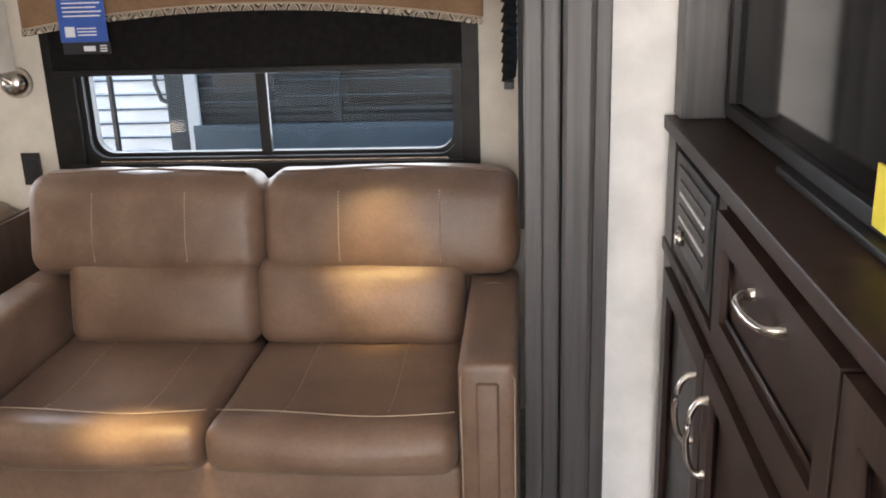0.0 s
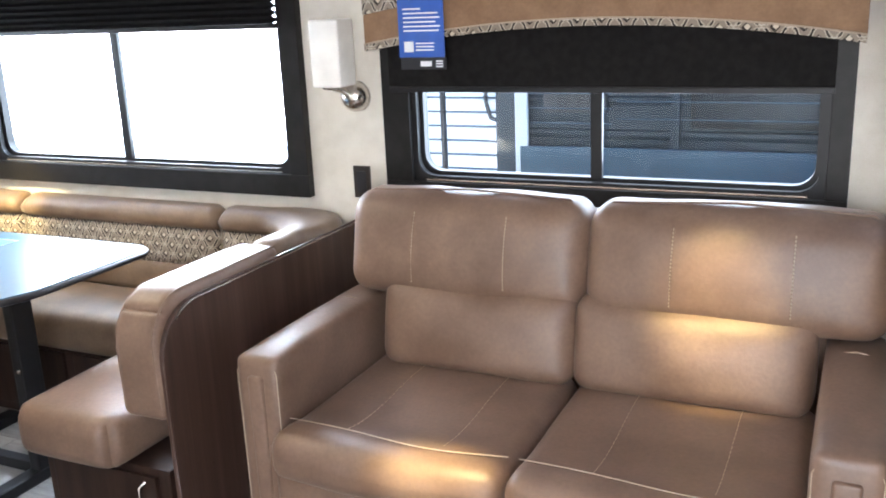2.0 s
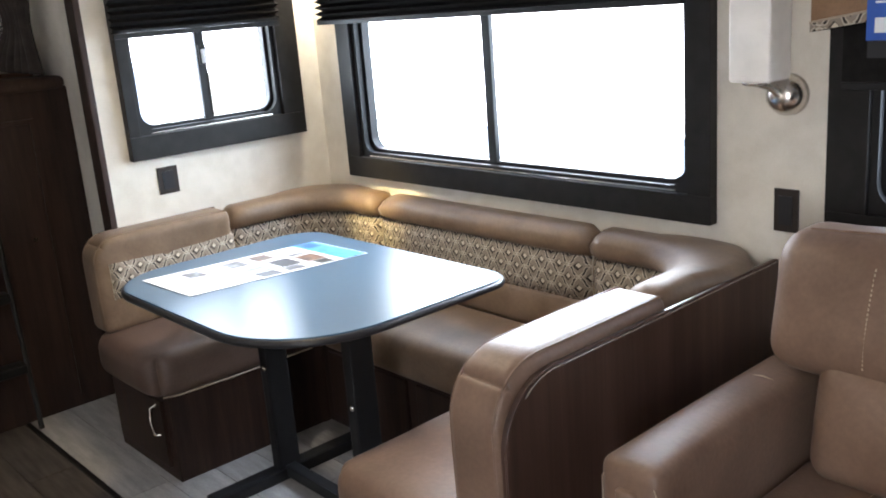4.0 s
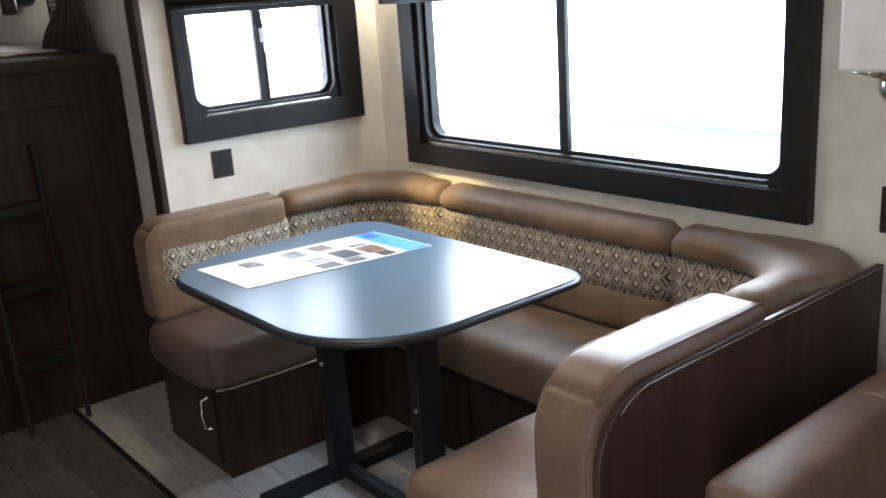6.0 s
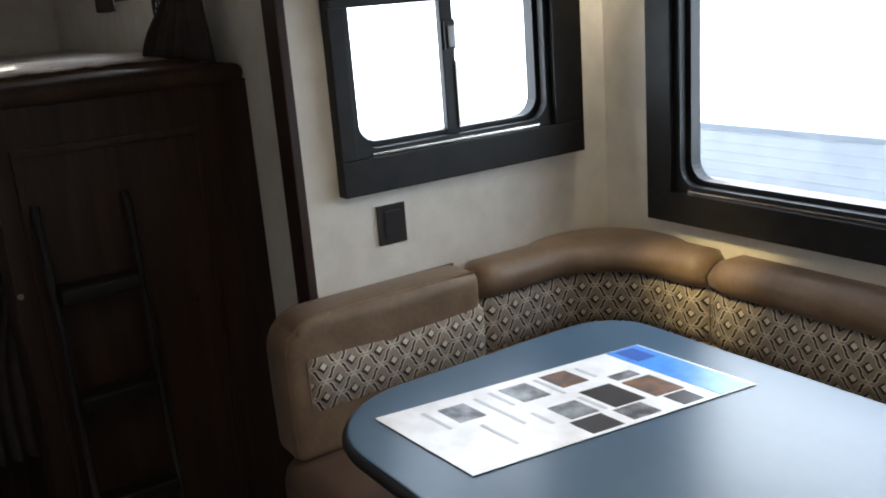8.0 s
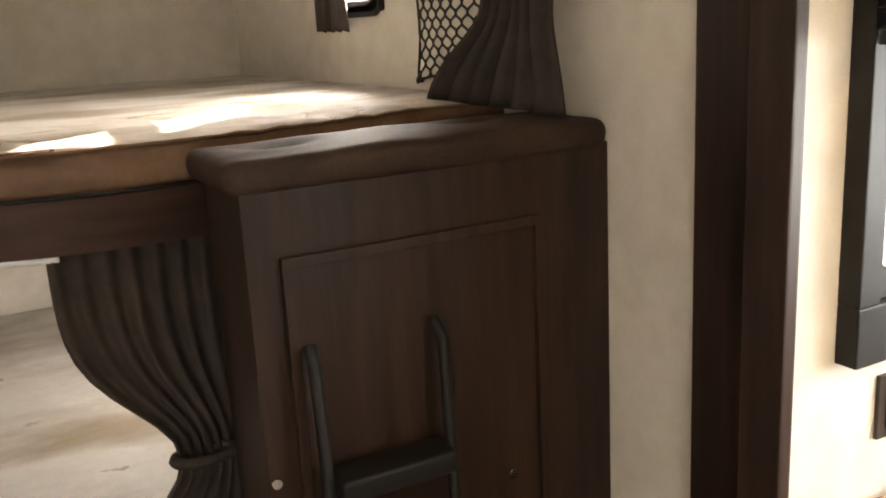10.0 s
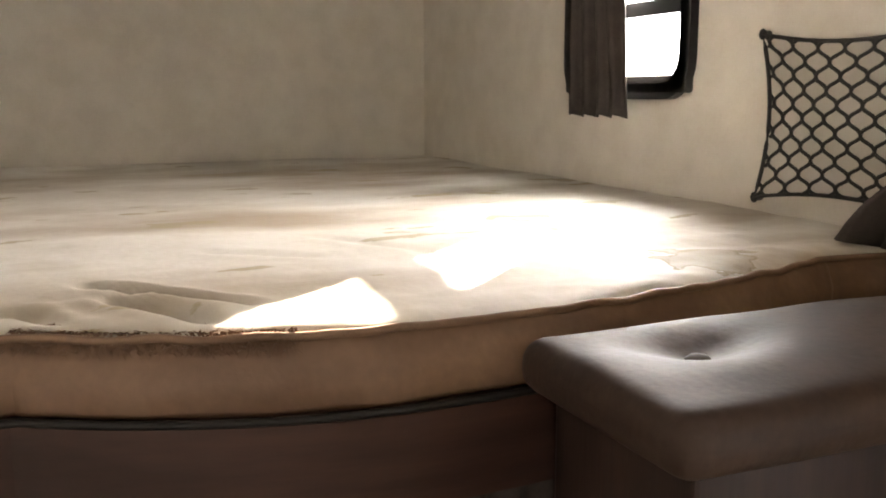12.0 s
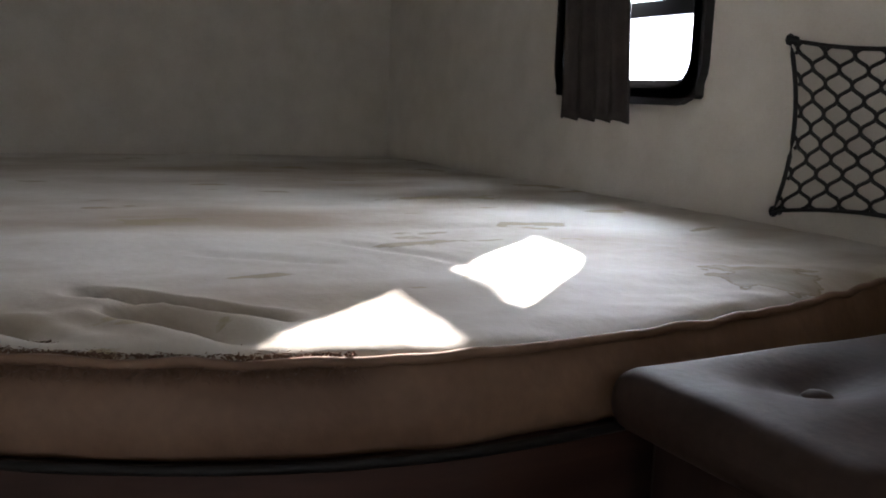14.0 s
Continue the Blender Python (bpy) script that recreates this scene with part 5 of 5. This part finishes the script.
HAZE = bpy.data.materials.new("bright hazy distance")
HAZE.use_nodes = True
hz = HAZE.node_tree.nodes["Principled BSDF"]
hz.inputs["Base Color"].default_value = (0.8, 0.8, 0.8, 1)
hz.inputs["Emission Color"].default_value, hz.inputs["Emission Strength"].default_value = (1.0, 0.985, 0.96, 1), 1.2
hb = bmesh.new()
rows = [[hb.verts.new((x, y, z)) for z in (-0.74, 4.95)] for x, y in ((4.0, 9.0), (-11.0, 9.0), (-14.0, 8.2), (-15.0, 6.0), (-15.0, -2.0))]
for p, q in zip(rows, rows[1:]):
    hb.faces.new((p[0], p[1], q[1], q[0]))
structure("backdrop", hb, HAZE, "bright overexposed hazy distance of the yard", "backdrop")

far = root("neighbour_trailer", (-3.0, 8.0, -0.75), "low white flatbed trailer parked across the yard", "trailer")
part("wall", ribbed(-9.5, 0.5, 7.5, -0.4, 0.05, 0.09, 0.008), SIDING, far)
part("body", box(-9.5, 0.5, 7.52, 8.6, -0.4, 0.06, 0.03), SIDING, far)
part("top_rail", box(-9.5, 0.5, 7.47, 7.52, 0.06, 0.11, 0.006), PALEGREY, far, "grey top rail")
for x in (-3.0, -2.1):
    part("wheel", lathe([(0.34, 0), (0.36, 0.05), (0.36, 0.2), (0.3, 0.22)], (x, 7.6, -0.39), "y", 24), RUBBER, far)

near = root("neighbour_camper", (0.5, 3.2, -0.75), "blue-grey camper parked close behind the sofa window", "camper")
part("wall", ribbed(-1.0, 3.2, 3.06, -0.2, 2.6, 0.12, 0.012), BLUEGREY, near)
part("body", box(-1.0, 3.2, 3.08, 5.2, -0.2, 2.65, 0.03), BLUEGREY, near)
part("corner_post", box(-1.03, -0.95, 3.02, 3.10, -0.2, 2.65, 0.01), BLUEGREY, near)
w = part("window", box(-0.30, 0.32, 3.035, 3.05, 1.03, 1.9, 0.01), RUBBER, near)
part("pane", box(-0.28, 0.30, 3.028, 3.036, 1.05, 1.88, 0), DARKGLASS, w)
part("window_bar", box(-0.37, -0.335, 3.03, 3.05, 0.85, 2.0, 0.004), BLUEGREY, near)
for i in range(6):
    part("slat", box(-0.56, 0.30, 3.018, 3.026, 1.06 + i * 0.062, 1.064 + i * 0.062, 0.001), BLUESKIN, near)
for i in range(4):
    part("slat", box(-0.94, -0.58, 3.022, 3.030, 1.04 + i * 0.055, 1.044 + i * 0.055, 0.001), BLUESKIN, near)
part("vent", box(-0.84, -0.60, 3.03, 3.05, 1.08, 1.5, 0.006), GREYWOOD, near)
part("foot", box(-0.9, 3.0, 3.3, 5.0, -0.75, -0.2, 0.01), RUBBER, near)

part("lower_panel", box(-0.93, 3.2, 3.012, 3.03, -0.2, 0.955, 0.006), BLUESKIN, near, "blue lower panel")
part("corner_lamp", box(0.20, 0.30, 3.008, 3.02, 1.06, 1.20, 0.004), SIDING, near, "white panel")
part("awning_arm", box(-1.252, -1.236, 2.995, 3.02, -0.2, 2.65, 0.003), GREYWOOD, near, "thin grey awning arm")
part("corner_trim", box(-0.95, -0.90, 3.015, 3.035, -0.2, 2.65, 0.004), PALEGREY, near, "pale corner trim")
near.location.x -= 0.065

wt = root("white_camper", (-1.75, 4.9, -0.75), "white ribbed camper parked behind the blue-grey one", "camper")
part("wall", ribbed(-2.45, -1.12, 4.2, -0.2, 2.6, 0.075, 0.022), SIDING, wt)
part("body", box(-2.45, -1.12, 4.222, 6.4, -0.2, 2.65, 0.03), SIDING, wt)
part("skirt", box(-2.40, -1.17, 4.3, 6.3, -0.75, -0.2, 0.01), RUBBER, wt)
for i in range(20):
    part("joint", box(-2.44, -1.13, 4.168, 4.178, 0.62 + i * 0.075, 0.629 + i * 0.075, 0.001), BLUESKIN, wt)
part("drain_pipe", tube([(-1.60, 4.16, 2.6), (-1.60, 4.16, 0.98), (-1.57, 4.15, 0.90), (-1.48, 4.15, 0.86), (-1.38, 4.15, 0.90)], 0.012, 6), GREYWOOD, wt, "thin grey pipe")

tr = root("tow_vehicle", (-9.0, 3.6, -0.75), "white pickup truck parked beyond the end window", "truck")
part("body", rbox(-12.0, -7.2, 2.6, 4.4, -0.35, 0.45, 0.12, 4), SIDING, tr)
part("cab", rbox(-10.4, -8.4, 2.7, 4.3, 0.40, 1.15, 0.25, 4), SIDING, tr)
part("windscreen", rbox(-8.62, -8.36, 2.85, 4.15, 0.5, 1.05, 0.05, 3), PALEGREY, tr)
part("door_mirror", rbox(-8.6, -8.45, 2.45, 2.68, 0.55, 0.8, 0.03, 2), PALEGREY, tr)
for x in (-11.0, -8.1):
    for y in (2.85, 4.42):
        part("wheel", lathe([(0.2, 0), (0.36, 0.02), (0.37, 0.12), (0.36, 0.22), (0.2, 0.24)], (x, y, -0.38), "y", 24), RUBBER, tr)

# ---------------------------------------------------------------- floor planks


def varied(m, low=0.8, high=1.2):
    """Each plank takes its own shade of the floor colour."""
    n, l = m.node_tree.nodes, m.node_tree.links
    b = n["Principled BSDF"]
    old = b.inputs["Base Color"].links[0].from_socket
    oi, mr, mx = n.new("ShaderNodeObjectInfo"), n.new("ShaderNodeMapRange"), n.new("ShaderNodeMix")
    mr.inputs["To Min"].default_value, mr.inputs["To Max"].default_value = low, high
    l.new(oi.outputs["Random"], mr.inputs["Value"])
    mx.data_type, mx.blend_type = "RGBA", "MULTIPLY"
    mx.inputs["Factor"].default_value = 1.0
    l.new(old, mx.inputs["A"])
    l.new(mr.outputs[0], mx.inputs["B"])
    l.new(mx.outputs["Result"], b.inputs["Base Color"])


varied(FLOORWOOD)
varied(PALEFLOOR, 0.88, 1.1)


def plank_mesh(long, wide, material):
    me = bpy.data.meshes.new("plank")
    bm = box(0, long - 0.003, 0, wide - 0.003, 0, 0.0035, 0.0012)
    bm.to_mesh(me)
    bm.free()
    me.materials.append(material)
    return me


def lay(parent, x0, x1, y0, y1, z, material, long=1.22, wide=0.152):
    cut, row, y = {}, 0, y0
    while y < y1 - 0.02:
        w = round(min(wide, y1 - y), 4)
        x = x0 - (row * 0.47) % long
        while x < x1 - 0.01:
            a, c = max(x, x0), min(x + long, x1)
            key = (round(c - a, 3), w)
            if key[0] > 0.02:
                cut.setdefault(key, plank_mesh(*key, material))
                ob = new("plank", cut[key])
                ob.parent = parent
                ob.location = Vector((a, y, z)) - parent.location
            x += long
        y += wide
        row += 1


lay(floor, -4.40, RX, KY, 1.238, -0.004, FLOORWOOD)
lay(slide_floor, -3.92, XR, 1.258, 2.03, 0.0, PALEFLOOR, 0.92, 0.1525)
